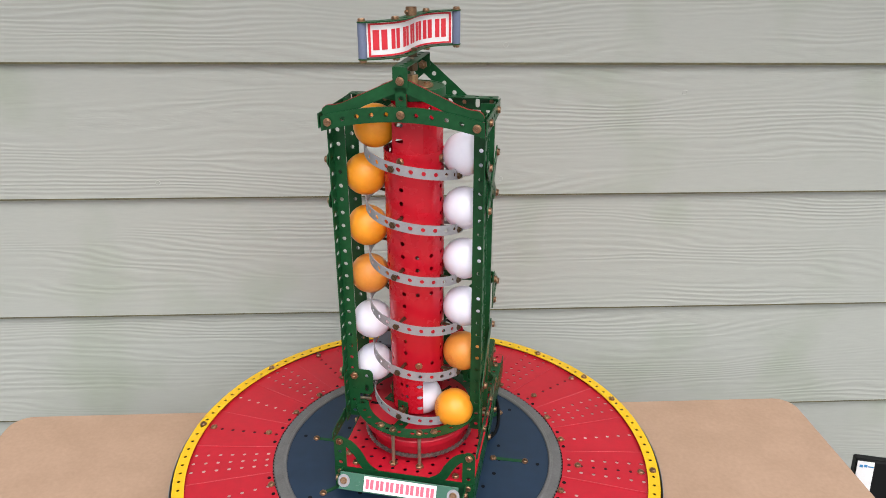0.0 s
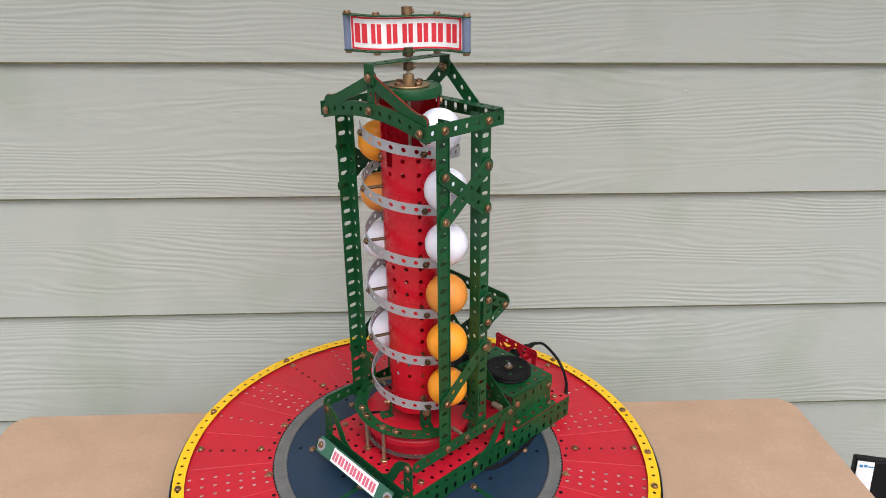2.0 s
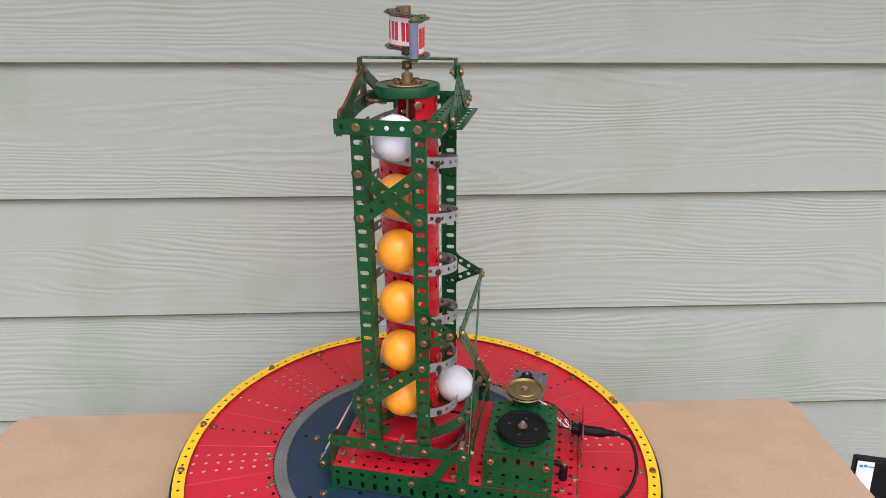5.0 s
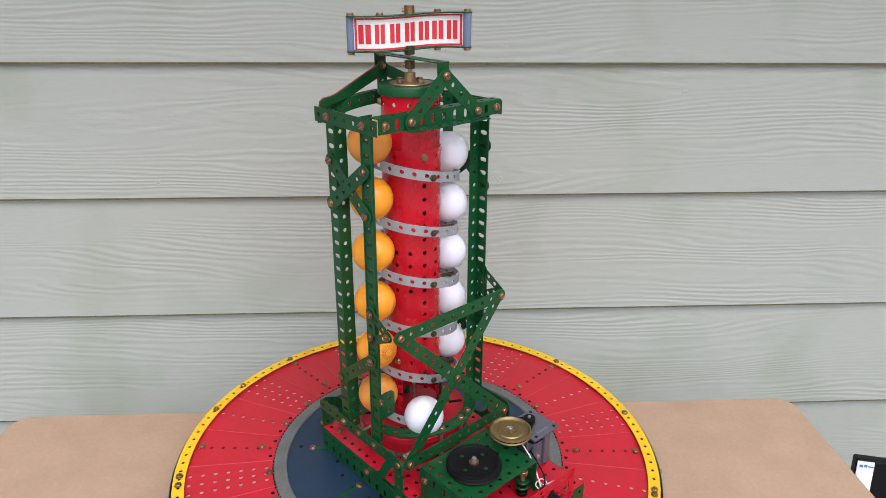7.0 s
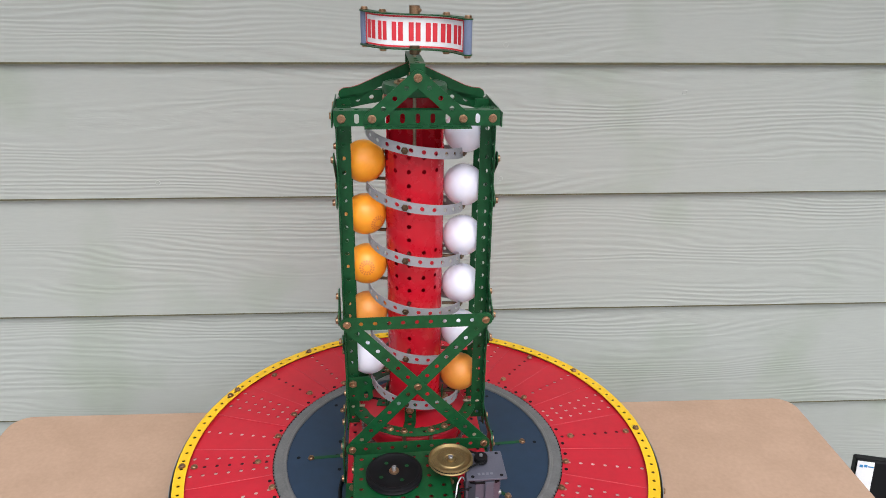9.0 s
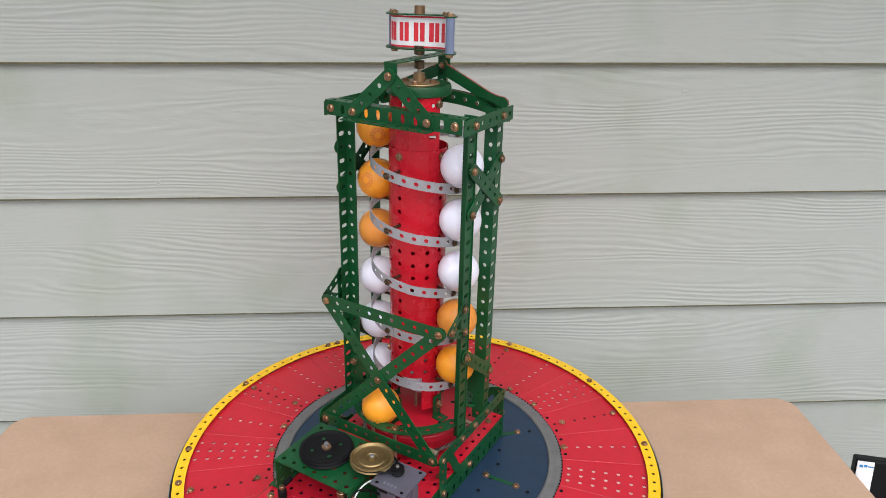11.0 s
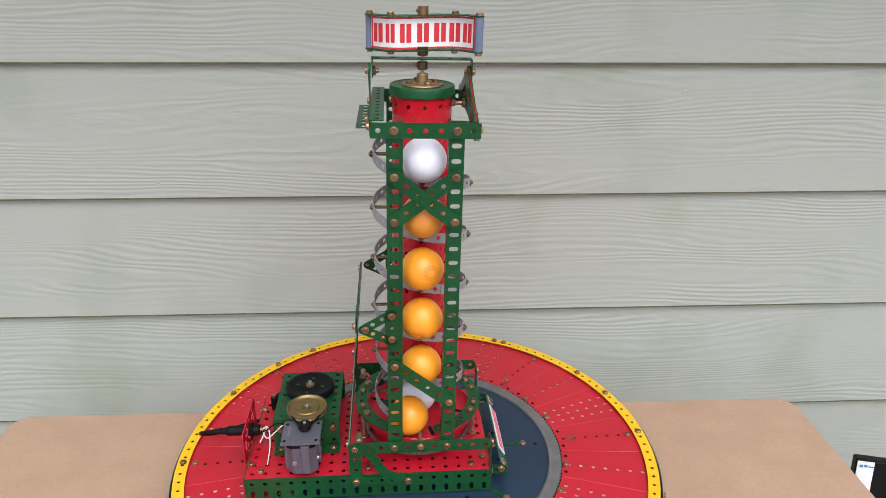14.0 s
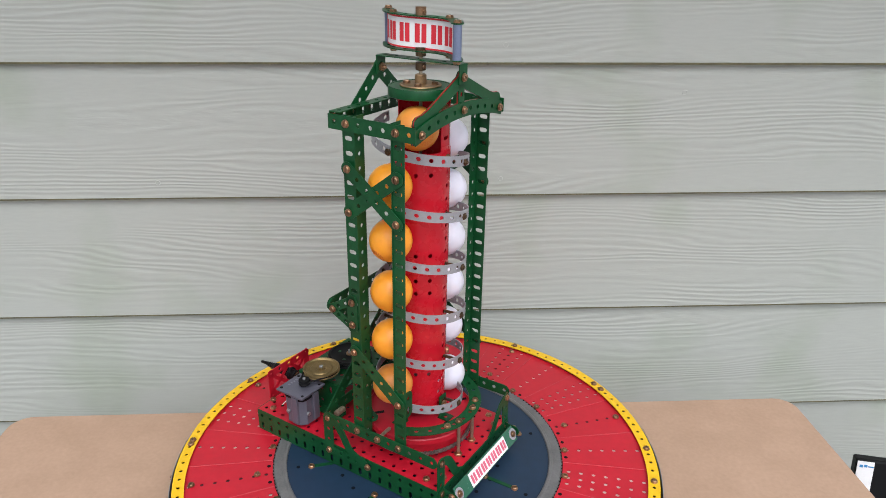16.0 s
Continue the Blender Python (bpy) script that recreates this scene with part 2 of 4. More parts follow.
def sheet(nu, nv=1, hole=None, warp=None, du=P, dv=P, thick=0.0009, hr=0.00205, ext=0.0021, rounded=(False, False), seg=16, corner=False):
    """A perforated metal sheet of nu x nv hole cells, in the uv plane, thick along +w, centred. hole(i, j): 'o', 'u' or 'v' (slots), or ''."""
    vs, fs = [], []
    angs = [2 * math.pi * k / seg for k in range(seg)]
    for i in range(nu):
        for j in range(nv):
            cu, cv = (i - (nu - 1) / 2) * du, (j - (nv - 1) / 2) * dv
            kind = hole(i, j) if hole else "o"
            outer, inner = [], []
            for a in angs:
                ca, sa = math.cos(a), math.sin(a)
                k = 1 / max(abs(ca), abs(sa))
                x, y = ca * k * du / 2, sa * k * dv / 2
                if (rounded[0] and i == 0 and ca < 0.01) or (rounded[1] and i == nu - 1 and ca > -0.01):
                    x, y = ca * dv / 2, sa * dv / 2
                at_u = (i == 0 and ca < 0) or (i == nu - 1 and ca > 0)
                at_v = (j == 0 and sa < 0) or (j == nv - 1 and sa > 0)
                if corner and at_u and at_v and abs(abs(ca) - abs(sa)) < 0.01:
                    x, y = 0.78 * x, 0.78 * y
                outer.append((cu + x, cv + y))
                x, y = ca * hr, sa * hr
                if kind == "u":
                    x += math.copysign(ext, ca) if abs(ca) > 0.01 else 0
                if kind == "v":
                    y += math.copysign(ext, sa) if abs(sa) > 0.01 else 0
                inner.append((cu + x, cv + y))
            o = len(vs)
            top = [(x, y, thick) for x, y in outer] + [(x, y, thick) for x, y in inner]
            bot = [(x, y, 0.0) for x, y in outer] + [(x, y, 0.0) for x, y in inner]
            vs += top + bot
            n = seg
            for k in range(n):
                k2 = (k + 1) % n
                if kind:
                    fs.append((o + k, o + k2, o + n + k2, o + n + k))
                    fs.append((o + 2 * n + k2, o + 2 * n + k, o + 3 * n + k, o + 3 * n + k2))
                    fs.append((o + n + k, o + n + k2, o + 3 * n + k2, o + 3 * n + k))
                mid = (angs[k] + math.pi / seg)
                cm, sm = math.cos(mid), math.sin(mid)
                side = (i == 0 and cm < 0 and abs(cm) > abs(sm)) or (i == nu - 1 and cm > 0 and abs(cm) > abs(sm)) or (j == 0 and sm < 0 and abs(sm) >= abs(cm)) or (j == nv - 1 and sm > 0 and abs(sm) >= abs(cm))
                if side:
                    fs.append((o + k2, o + k, o + 2 * n + k, o + 2 * n + k2))
            if not kind:
                fs.append([o + k for k in range(n)])
                fs.append([o + 2 * n + k for k in range(n)][::-1])
    if warp:
        vs = [warp(*p) for p in vs]
    return Geo().add(vs, fs)


def frame_m(origin, u, v):
    """Matrix whose axes are u, v and u x v, at origin."""
    u, v = Vector(u).normalized(), Vector(v).normalized()
    w = u.cross(v).normalized()
    v = w.cross(u)
    m = Matrix((u, v, w)).transposed().to_4x4()
    m.translation = origin
    return m


def placed(geo, m):
    out = Geo()
    return out.add(geo.v, geo.f, m)


def strip_between(a, b, normal, holes, width=P, lean=None, hr=0.00205):
    """A straight perforated strip with its end holes at a and b, facing normal."""
    a, b, nrm = Vector(a), Vector(b), Vector(normal).normalized()
    u = (b - a).normalized()
    d = (b - a).length / (holes - 1)
    v = nrm.cross(u)
    g = sheet(holes, 1, du=d, dv=width, rounded=(True, True), hr=hr)
    m = frame_m((a + b) / 2, u, v)
    return placed(g, lean @ m if lean is not None else m)


def bolt_mesh():
    """Round slotted brass bolt head on a thin washer; its axis is +z."""
    g = Geo()
    r, h = 0.0030, 0.0024
    g.add(*(lambda q: (q.v, q.f))(lathe([(0.0036, 0), (0.0036, 0.0005), (0.0031, 0.0006)], 16)))
    for s in (1, -1):
        pts = []
        for k in range(9):
            a = math.pi * k / 8
            pts.append((r * math.cos(a), s * (0.00045 + (r - 0.00045) * math.sin(a))))
        for sc, z0, z1 in ((1.0, 0.0005, h * 0.75), ):
            n = len(pts)
            vs = [(x, y, z0) for x, y in pts] + [(x, y, z1) for x, y in pts] + [(x * 0.82, s * 0.00045 + (y - s * 0.00045) * 0.82, h) for x, y in pts]
            fs = []
            for k in range(n):
                k2 = (k + 1) % n
                fs += [(k, k2, n + k2, n + k), (n + k, n + k2, 2 * n + k2, 2 * n + k)]
            fs.append([2 * n + k for k in range(n)])
            g.add(vs, fs)
    g.add(*(lambda q: (q.v, q.f))(lathe([(r * 0.8, 0.0005), (r * 0.8, h * 0.55)], 12)))
    return g.mesh("bolt", BRASS)


def nut_mesh():
    g = lathe([(0.0040, 0), (0.0042, 0.0004), (0.0042, 0.0022), (0.0036, 0.0026)], 6)
    g.add(*(lambda q: (q.v, q.f))(lathe([(0.0019, 0.002), (0.0019, 0.0048), (0.0014, 0.0052)], 10)))
    return g.mesh("nut", BRASS)


BOLT, NUT = bolt_mesh(), nut_mesh()
SMALLNUT = lathe([(0.0031, 0), (0.0033, 0.0004), (0.0033, 0.0016), (0.0028, 0.0020), (0.0018, 0.0020), (0.0018, 0.0030), (0.0013, 0.0033)], 6).mesh("spiral_nut", DARKBRASS)
rng = random.Random(7)


def bolt(parent, pos, normal, lean=None, nut=False):
    q = Vector(normal).to_track_quat("Z", "Y").to_matrix().to_4x4()
    m = Matrix.Translation(pos) @ q @ Matrix.Rotation(rng.uniform(0, math.pi), 4, "Z")
    return part("nut" if nut else "bolt", NUT if nut else BOLT, None, parent, at=(lean @ m if lean is not None else m))


def thing(name, label, category, m=None, group="", kind=""):
    ob = new(name)
    if m is not None:
        ob.matrix_basis = m
    return tagged(ob, label, category, group, kind)


# ------------------------------------------------------------ wall of lap siding, ground
WALL_Y, WALL_K, LAP = 0.295, 0.0125, 0.1756
LAP_Z = (0.3512, 0.1758, 0.0002, -0.1754)
LAP_TILT = {3: 0.0002, 2: 0.0023, 1: 0.0014, 0: 0.0016}   # each board a little out of level


def build_wall():
    wall = tagged(new("wall_north", box(5.0, 0.05, 4.2).mesh("wall_north", SIDING)), "wall behind painted lap siding boards", "wall", kind="structure")
    turn = Matrix.Translation((0, WALL_Y, 0)) @ Matrix.Rotation(math.atan(WALL_K), 4, "Z")
    wall.matrix_basis = turn @ Matrix.Translation((0, 0.055, 1.2))
    prof = [(-0.0095, 0.0), (-0.0104, 0.0008), (-0.0102, 0.0022), (-0.0006, LAP + 0.022), (0.006, LAP + 0.022), (-0.0010, 0.0), (-0.0085, 0.0)]
    # thin strips that paint the dark shadow line, and its grime, along each lap
    lap_shades = [box(5.0, 0.0016, h, 0, Matrix.Translation((0, -0.0099, 0.0006 - h / 2))).mesh("lap_shade_strip", LAP_SHADE_GRIME) for h in (0.0018, 0.0026)]
    for k in range(-4, 14):
        g = Geo()
        x0, x1 = -2.5, 2.5
        n = len(prof)
        vs = [(x0, y, z) for y, z in prof] + [(x1, y, z) for y, z in prof]
        fs = [(i, (i + 1) % n, n + (i + 1) % n, n + i) for i in range(n)] + [list(range(n)), list(range(n, 2 * n))[::-1]]
        g.add(vs, fs)
        b = part("board", g, SIDING, wall)
        part("lap_shade_strip", lap_shades[1 if k >= 3 else 0], None, b)
        z = LAP_Z[0] + LAP * (k - 3)
        b.matrix_basis = wall.matrix_basis.inverted() @ turn @ Matrix.Translation((0, 0, z)) @ Matrix.Rotation(-LAP_TILT.get(k, 0.0010), 4, "Y")
    # out-of-view slab, added only to dim the light on the upper wall
    eave = tagged(new("ceiling_eave", box(5.0, 0.44, 0.03, 0.003, Matrix.Translation((0, WALL_Y - 0.21, 0.99))).mesh("ceiling_eave", SIDING)), "unseen eave slab added to shade the upper wall", "eave", kind="structure")
    nail = lathe([(0.0, 0.0), (0.0030, 0.0), (0.0034, 0.0004), (0.0030, 0.0008), (0.0024, 0.0006), (0.0, 0.0006)], 16).mesh("nail_head", SIDING)
    for x, z in ((-0.34, 0.196), (0.1147, 0.1983), (0.1142, 0.3733), (0.354, 0.3127)):
        board_z = max(v for v in [LAP_Z[0] + LAP * (k - 3) for k in range(-4, 14)] if v <= z)
        y = -0.0102 + (z - board_z) * 0.0096 / (LAP + 0.020)
        part("nail_head", nail, None, wall, at=wall.matrix_basis.inverted() @ turn @ Matrix.Translation((x, y, z)) @ Matrix.Rotation(math.pi / 2, 4, "X"))
    floor = lathe([(0.0, -0.02), (9.0, -0.02), (9.0, 0.0), (0.0, 0.0)], 48)
    ob = tagged(new("ground", floor.mesh("ground", CONCRETE)), "grey paved ground below the table", "ground", kind="structure")
    ob.location = (0, -2, -0.80)


build_wall()


# ------------------------------------------------------------ table
def rounded_rect(x0, x1, y0, y1, r, n=8):
    pts = []
    for cx, cy, a0 in ((x1 - r, y1 - r, 0), (x0 + r, y1 - r, 90), (x0 + r, y0 + r, 180), (x1 - r, y0 + r, 270)):
        for k in range(n + 1):
            a = radians(a0 + 90 * k / n)
            pts.append((cx + r * math.cos(a), cy + r * math.sin(a)))
    return pts


def slab(pts, z0, z1, bev=0.0015):
    n = len(pts)
    cx, cy = sum(p[0] for p in pts) / n, sum(p[1] for p in pts) / n

    def inset(p, d):
        v = Vector((p[0] - cx, p[1] - cy))
        return (p[0] - v.x / v.length * d, p[1] - v.y / v.length * d)
    rings = [[(x, y, z0) for x, y in pts], [(x, y, z1 - bev) for x, y in pts], [(*inset(p, bev), z1) for p in pts]]
    vs = sum(rings, [])
    fs = [(r * n + k, r * n + (k + 1) % n, (r + 1) * n + (k + 1) % n, (r + 1) * n + k) for r in range(2) for k in range(n)]
    fs += [list(range(n))[::-1], list(range(2 * n, 3 * n))]
    return Geo().add(vs, fs)


def build_table():
    t = thing("table", "table with a brown kraft paper covered top against the wall", "table")
    top = part("tabletop", slab(rounded_rect(-0.500, 0.4955, -0.62, 0.134, 0.024), TABLE_Z - 0.022, TABLE_Z), KRAFT, t, "tabletop covered in plain brown kraft paper")
    top.matrix_basis = Matrix.Rotation(radians(0.9), 4, "Z")
    leg = slab(rounded_rect(-0.02, 0.02, -0.02, 0.02, 0.004), -0.80, TABLE_Z - 0.022).mesh("leg", STEEL)
    for x, y in ((-0.45, -0.56), (0.43, -0.56), (-0.45, 0.07), (0.43, 0.07)):
        part("leg", leg, None, t, at=Matrix.Translation((x, y, 0)))


build_table()


def build_bin():
    """Black case that leans back towards the wall, its top just below the table's height."""
    h = 0.6540
    m = Matrix.Translation((0.648, 0.129, -0.1565)) @ Matrix.Rotation(radians(-14), 4, "Z") @ Matrix.Rotation(radians(-10), 4, "X") @ Matrix.Translation((0, 0, -h))
    t = thing("storage_case", "tall black plastic case with a white label leaning beside the table", "case", m)
    part("body", box(0.090, 0.016, h, 0.003, Matrix.Translation((0, 0, h / 2))), BOXBLACK, t)
    part("lid_rib", box(0.0030, 0.0182, h - 0.004, 0.001, Matrix.Translation((0.0010, 0, h / 2))), BOXBLACK, t)
    part("label", box(0.0215, 0.0012, 0.066, 0.0005, Matrix.Translation((-0.0328, -0.0083, h - 0.0355))), PAPER, t, "white paper label with faint blue writing")
    g = Geo()
    for k, (x, w) in enumerate(((-0.0385, 0.0042), (-0.0330, 0.0042), (-0.0265, 0.0070))):
        q = box(w, 0.0006, 0.0036 if k < 2 else 0.0016, 0, Matrix.Translation((x, -0.0091, h - 0.0095 + 0.0006 * (k % 2))))
        g.add(q.v, q.f)
    part("writing", g, BLUEINK, t)


build_bin()


# ------------------------------------------------------------ turntable
def radial_plate(a0, a1, pattern, z):
    """Red plate between two radii; pattern: rows of holes along the radius as fractions of its width."""
    r0, r1 = 0.1556, 0.2448
    g = Geo()
    nu = 7
    rows = len(pattern)
    edges = [0.0] + [(pattern[i] + pattern[i + 1]) / 2 for i in range(rows - 1)] + [1.0]
    du = (r1 - r0) / nu
    seg = 8
    vs, fs = [], []
    for i in range(nu):
        for j in range(rows):
            cu = r0 + (i + 0.5) * du
            b0, b1, bc = edges[j], edges[j + 1], pattern[j]
            o = len(vs)
            outer, inner = [], []
            for k in range(seg):
                a = 2 * math.pi * k / seg
                ca, sa = math.cos(a), math.sin(a)
                q = 1 / max(abs(ca), abs(sa))
                rr = cu + ca * q * du / 2
                f = bc + (sa * q) * ((b1 - bc) if sa > 0 else (bc - b0))
                ang = radians(a0 + f * (a1 - a0))
                outer.append((rr * math.cos(ang), rr * math.sin(ang)))
                ang = radians(a0 + bc * (a1 - a0))
                hx, hy = cu + 0.0021 * ca, 0.0021 * sa
                inner.append((hx * math.cos(ang) - hy * math.sin(ang), hx * math.sin(ang) + hy * math.cos(ang)))
            vs += [(x, y, z) for x, y in outer] + [(x, y, z) for x, y in inner] + [(x, y, z - 0.0008) for x, y in outer] + [(x, y, z - 0.0008) for x, y in inner]
            for k in range(seg):
                k2 = (k + 1) % seg
                fs.append((o + k, o + k2, o + seg + k2, o + seg + k))
                fs.append((o + seg + k, o + seg + k2, o + 3 * seg + k2, o + 3 * seg + k))
                fs.append((o + k, o + 2 * seg + k, o + 2 * seg + k2, o + k2))
    return g.add(vs, fs)


PLATES = "QSBTSBTSBTSDSTBTSBTSBTSB"     # three rows, one row, one row with bolts, three rows with bolts, three rows without


def build_turntable():
    t = thing("turntable", "round turntable of red perforated plates with yellow rim and navy centre", "turntable")
    part("support_disc", lathe([(0.150, -0.030), (0.243, -0.030), (0.243, -0.0213), (0.150, -0.0213)], 96, closed=True), material("underside", (0.55, 0.48, 0.42), 0.7, var=0.1), t)
    part("pedestal", lathe([(0.10, TABLE_Z), (0.10, -0.0235), (0.152, -0.0235)], 48), BLACK, t)
    part("centre_disc", lathe([(0.0, DISC_Z - 0.002), (0.1432, DISC_Z - 0.002), (0.1432, DISC_Z - 0.0004), (0.1428, DISC_Z), (0.0, DISC_Z)], 96), NAVY, t, "navy blue enamelled centre disc")
    # black annulus that paints the shade in the gap outside the teeth
    part("ring_gap_shade", lathe([(0.1440, -0.0222), (0.1580, -0.0222), (0.1580, -0.0210), (0.1440, -0.0210)], 96, closed=True), BLACK, t)
    # toothed ring
    n = 190
    vs, fs = [], []
    z = DISC_Z + 0.0014
    for k in range(n * 2):
        a = math.pi * k / n
        ro = 0.1549 if k % 2 else 0.1528
        for r, zz in ((0.1405, z - 0.002), (0.1408, z), (0.1416, z + 0.0006), (0.1440, z + 0.0006), (0.1452, z), (ro, z), (ro, z - 0.002)):
            vs.append((r * math.cos(a), r * math.sin(a), zz))
    for k in range(n * 2):
        k2 = (k + 1) % (n * 2)
        for i in range(6):
            fs.append((k * 7 + i, k2 * 7 + i, k2 * 7 + i + 1, k * 7 + i + 1))
    part("toothed_ring", Geo().add(vs, fs), GREYPAINT, t, "grey metal toothed ring")
    backing = material("dark_backing", (0.05, 0.012, 0.014), 0.6, var=0.2)
    # black disc laid on the plate for a hole's dark inside; nothing is cut
    dark_edge_mark = lathe([(0.0020, 0.0001), (0.0020, 0.0003)], 10).mesh("bore_mark", BLACK)
    for k in range(24):
        a0 = 190.4 + 15 * k
        style = PLATES[k]
        rows = (0.49,) if style in "SB" else (0.25, 0.47, 0.69)
        z = DISC_Z + 0.0006 + 0.0006 * (k % 2)
        plate = part("plate", radial_plate(a0 - 0.05, a0 + 14.95, rows, z), RED, t)
        # lip where one plate laps over the next, its highlight painted as a pink line
        q = Matrix.Rotation(radians(a0 - 0.05), 4, "Z") @ Matrix.Translation((0.1992, 0, DISC_Z + 0.00125))
        part("plate_edge_glint", box(0.0868, 0.00034, 0.0003, 0, q), EDGE_GLINT, plate)
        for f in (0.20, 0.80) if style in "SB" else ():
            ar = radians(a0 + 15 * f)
            part("bore_mark", dark_edge_mark, None, plate, at=Matrix.Translation((0.1592 * math.cos(ar), 0.1592 * math.sin(ar), z)))
        a = radians(a0 + 7.0)
        for r in {"B": (0.2360, 0.1710), "D": (0.2360, 0.1710), "Q": ()}.get(style, (0.1586,)):
            bolt(t, (r * math.cos(a), r * math.sin(a), DISC_Z + 0.0014), (0, 0, 1))
        if style in "BD":
            q = Matrix.Rotation(radians(a0 + 7.35), 4, "Z") @ Matrix.Translation((0.197, 0, -0.0211))
            part("backing_strip", box(0.084, 0.009, 0.0003, 0, q), backing, t)
    # yellow rim in eight curved strips, joints bolted
    for k in range(8):
        a0 = 20 + 45 * k

        def warp(u, v, w, a0=a0):
            a = radians(a0 + 22.5) + u / 0.2480
            r = 0.2480 + v
            return (r * math.cos(a), r * math.sin(a), DISC_Z + 0.0035 + w)
        n = 15
        rim = part("rim_strip", sheet(n, 1, warp=warp, du=2 * math.pi * 0.2480 / 8 / n, dv=0.0118, hr=0.0019, seg=8), YELLOW, t, "yellow perforated rim strip")
    band = lathe([(0.2566, -0.0345), (0.2575, -0.0345), (0.2575, -0.0200), (0.2566, -0.0200)], 128, closed=True)
    part("rim_band", band, STEEL, t, "thin steel band round the edge")
    part("rim_web", lathe([(0.2430, -0.0300), (0.2567, -0.0300), (0.2567, -0.0290), (0.2430, -0.0290)], 96, closed=True), BLACK, t)
    for deg in [2.6 + 30 * k for k in range(12)] + [45, 121, 290.5, 329.5]:
        a = radians(deg)
        bolt(t, (0.2480 * math.cos(a), 0.2480 * math.sin(a), DISC_Z + 0.0044), (0, 0, 1))
    for k in range(12):
        a = radians(12 + 30 * k)
        bolt(t, (0.2575 * math.cos(a), 0.2575 * math.sin(a), -0.0255), (math.cos(a), math.sin(a), 0))
    for a in range(2, 362, 45):
        ar = radians(a)
        if a % 90 == 2:
            bolt(t, (0.0815 * math.cos(ar), 0.0815 * math.sin(ar), DISC_Z), (0, 0, 1))
        bolt(t, (0.1155 * math.cos(ar), 0.1155 * math.sin(ar), DISC_Z), (0, 0, 1))
        slot = box(0.030, 0.0042, 0.0006, 0, Matrix.Rotation(ar, 4, "Z") @ Matrix.Translation((0.0985, 0, DISC_Z + 0.0002)))
        part("slot", slot, GREEN, t)
    # black discs paint the dark of the centre disc's holes, which are not cut
    bore_mark = lathe([(0.0021, DISC_Z + 0.0001), (0.0021, DISC_Z + 0.0003)], 10).mesh("bore_mark", BLACK)
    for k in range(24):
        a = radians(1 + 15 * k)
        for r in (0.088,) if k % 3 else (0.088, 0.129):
            part("bore_mark", bore_mark, None, t, at=Matrix.Translation((r * math.cos(a), r * math.sin(a), 0)))
    return t


turntable = build_turntable()

# ------------------------------------------------------------ tower: base
tower = thing("ball_lift_tower", "green and red perforated metal toy tower that lifts balls", "toy tower", Matrix.Translation((OX, OY, 0)))
SX = 0.0700      # side planes
ZT, ZR = 0.3502, 0.0391
DZ = (ZT - ZR) / 24


def gusset(parent, corner, along, down, normal):
    """Curved corner plate with three holes."""
    m = frame_m(corner, along, -Vector(down))
    up = 1 if m.to_3x3().col[2].dot(Vector(normal)) > 0 else -1
    g = Geo()
    strap = sheet(4, 1, dv=0.0122, rounded=(True, True))
    g.add(strap.v, strap.f, m @ Matrix.Diagonal((1, 1, up, 1)) @ frame_m((0, -1.5 * P, 0), (0, 1, 0), (-1, 0, 0)))
    mid = spline([(0.003, 0.0005, 0), (0.011, -0.0035, 0), (0.0185, -0.0130, 0), (0.0260, -0.0265, 0), (0.0360, -0.0335, 0), (0.0480, -0.0360, 0)], 5)
    vs, fs = [], []
    for i, p in enumerate(mid):
        d = (mid[min(i + 1, len(mid) - 1)] - mid[max(i - 1, 0)]).normalized()
        nn = Vector((-d.y, d.x, 0))
        w = 0.0046 if i < len(mid) - 3 else 0.0058 - 0.0012 * (i - len(mid) + 3)
        for sg in (1, -1):
            q = p + nn * w * sg
            vs += [(q.x, q.y, up * 0.0001), (q.x, q.y, up * 0.0011)]
    for i in range(len(mid) - 1):
        o = 4 * i
        fs += [(o, o + 4, o + 6, o + 2), (o + 1, o + 3, o + 7, o + 5), (o, o + 1, o + 5, o + 4), (o + 2, o + 6, o + 7, o + 3)]
    o = 4 * (len(mid) - 1)
    fs += [(0, 2, 3, 1), (o, o + 1, o + 3, o + 2)]
    g.add(vs, fs, m)
    foot = sheet(5, 1, dv=0.0085)
    g.add(foot.v, foot.f, m @ Matrix.Translation((0.0250, -0.0385, up * 0.0001)) @ Matrix.Diagonal((0.78, 1, up * 0.95, 1)))
    return part("gusset", g, GREEN, parent)


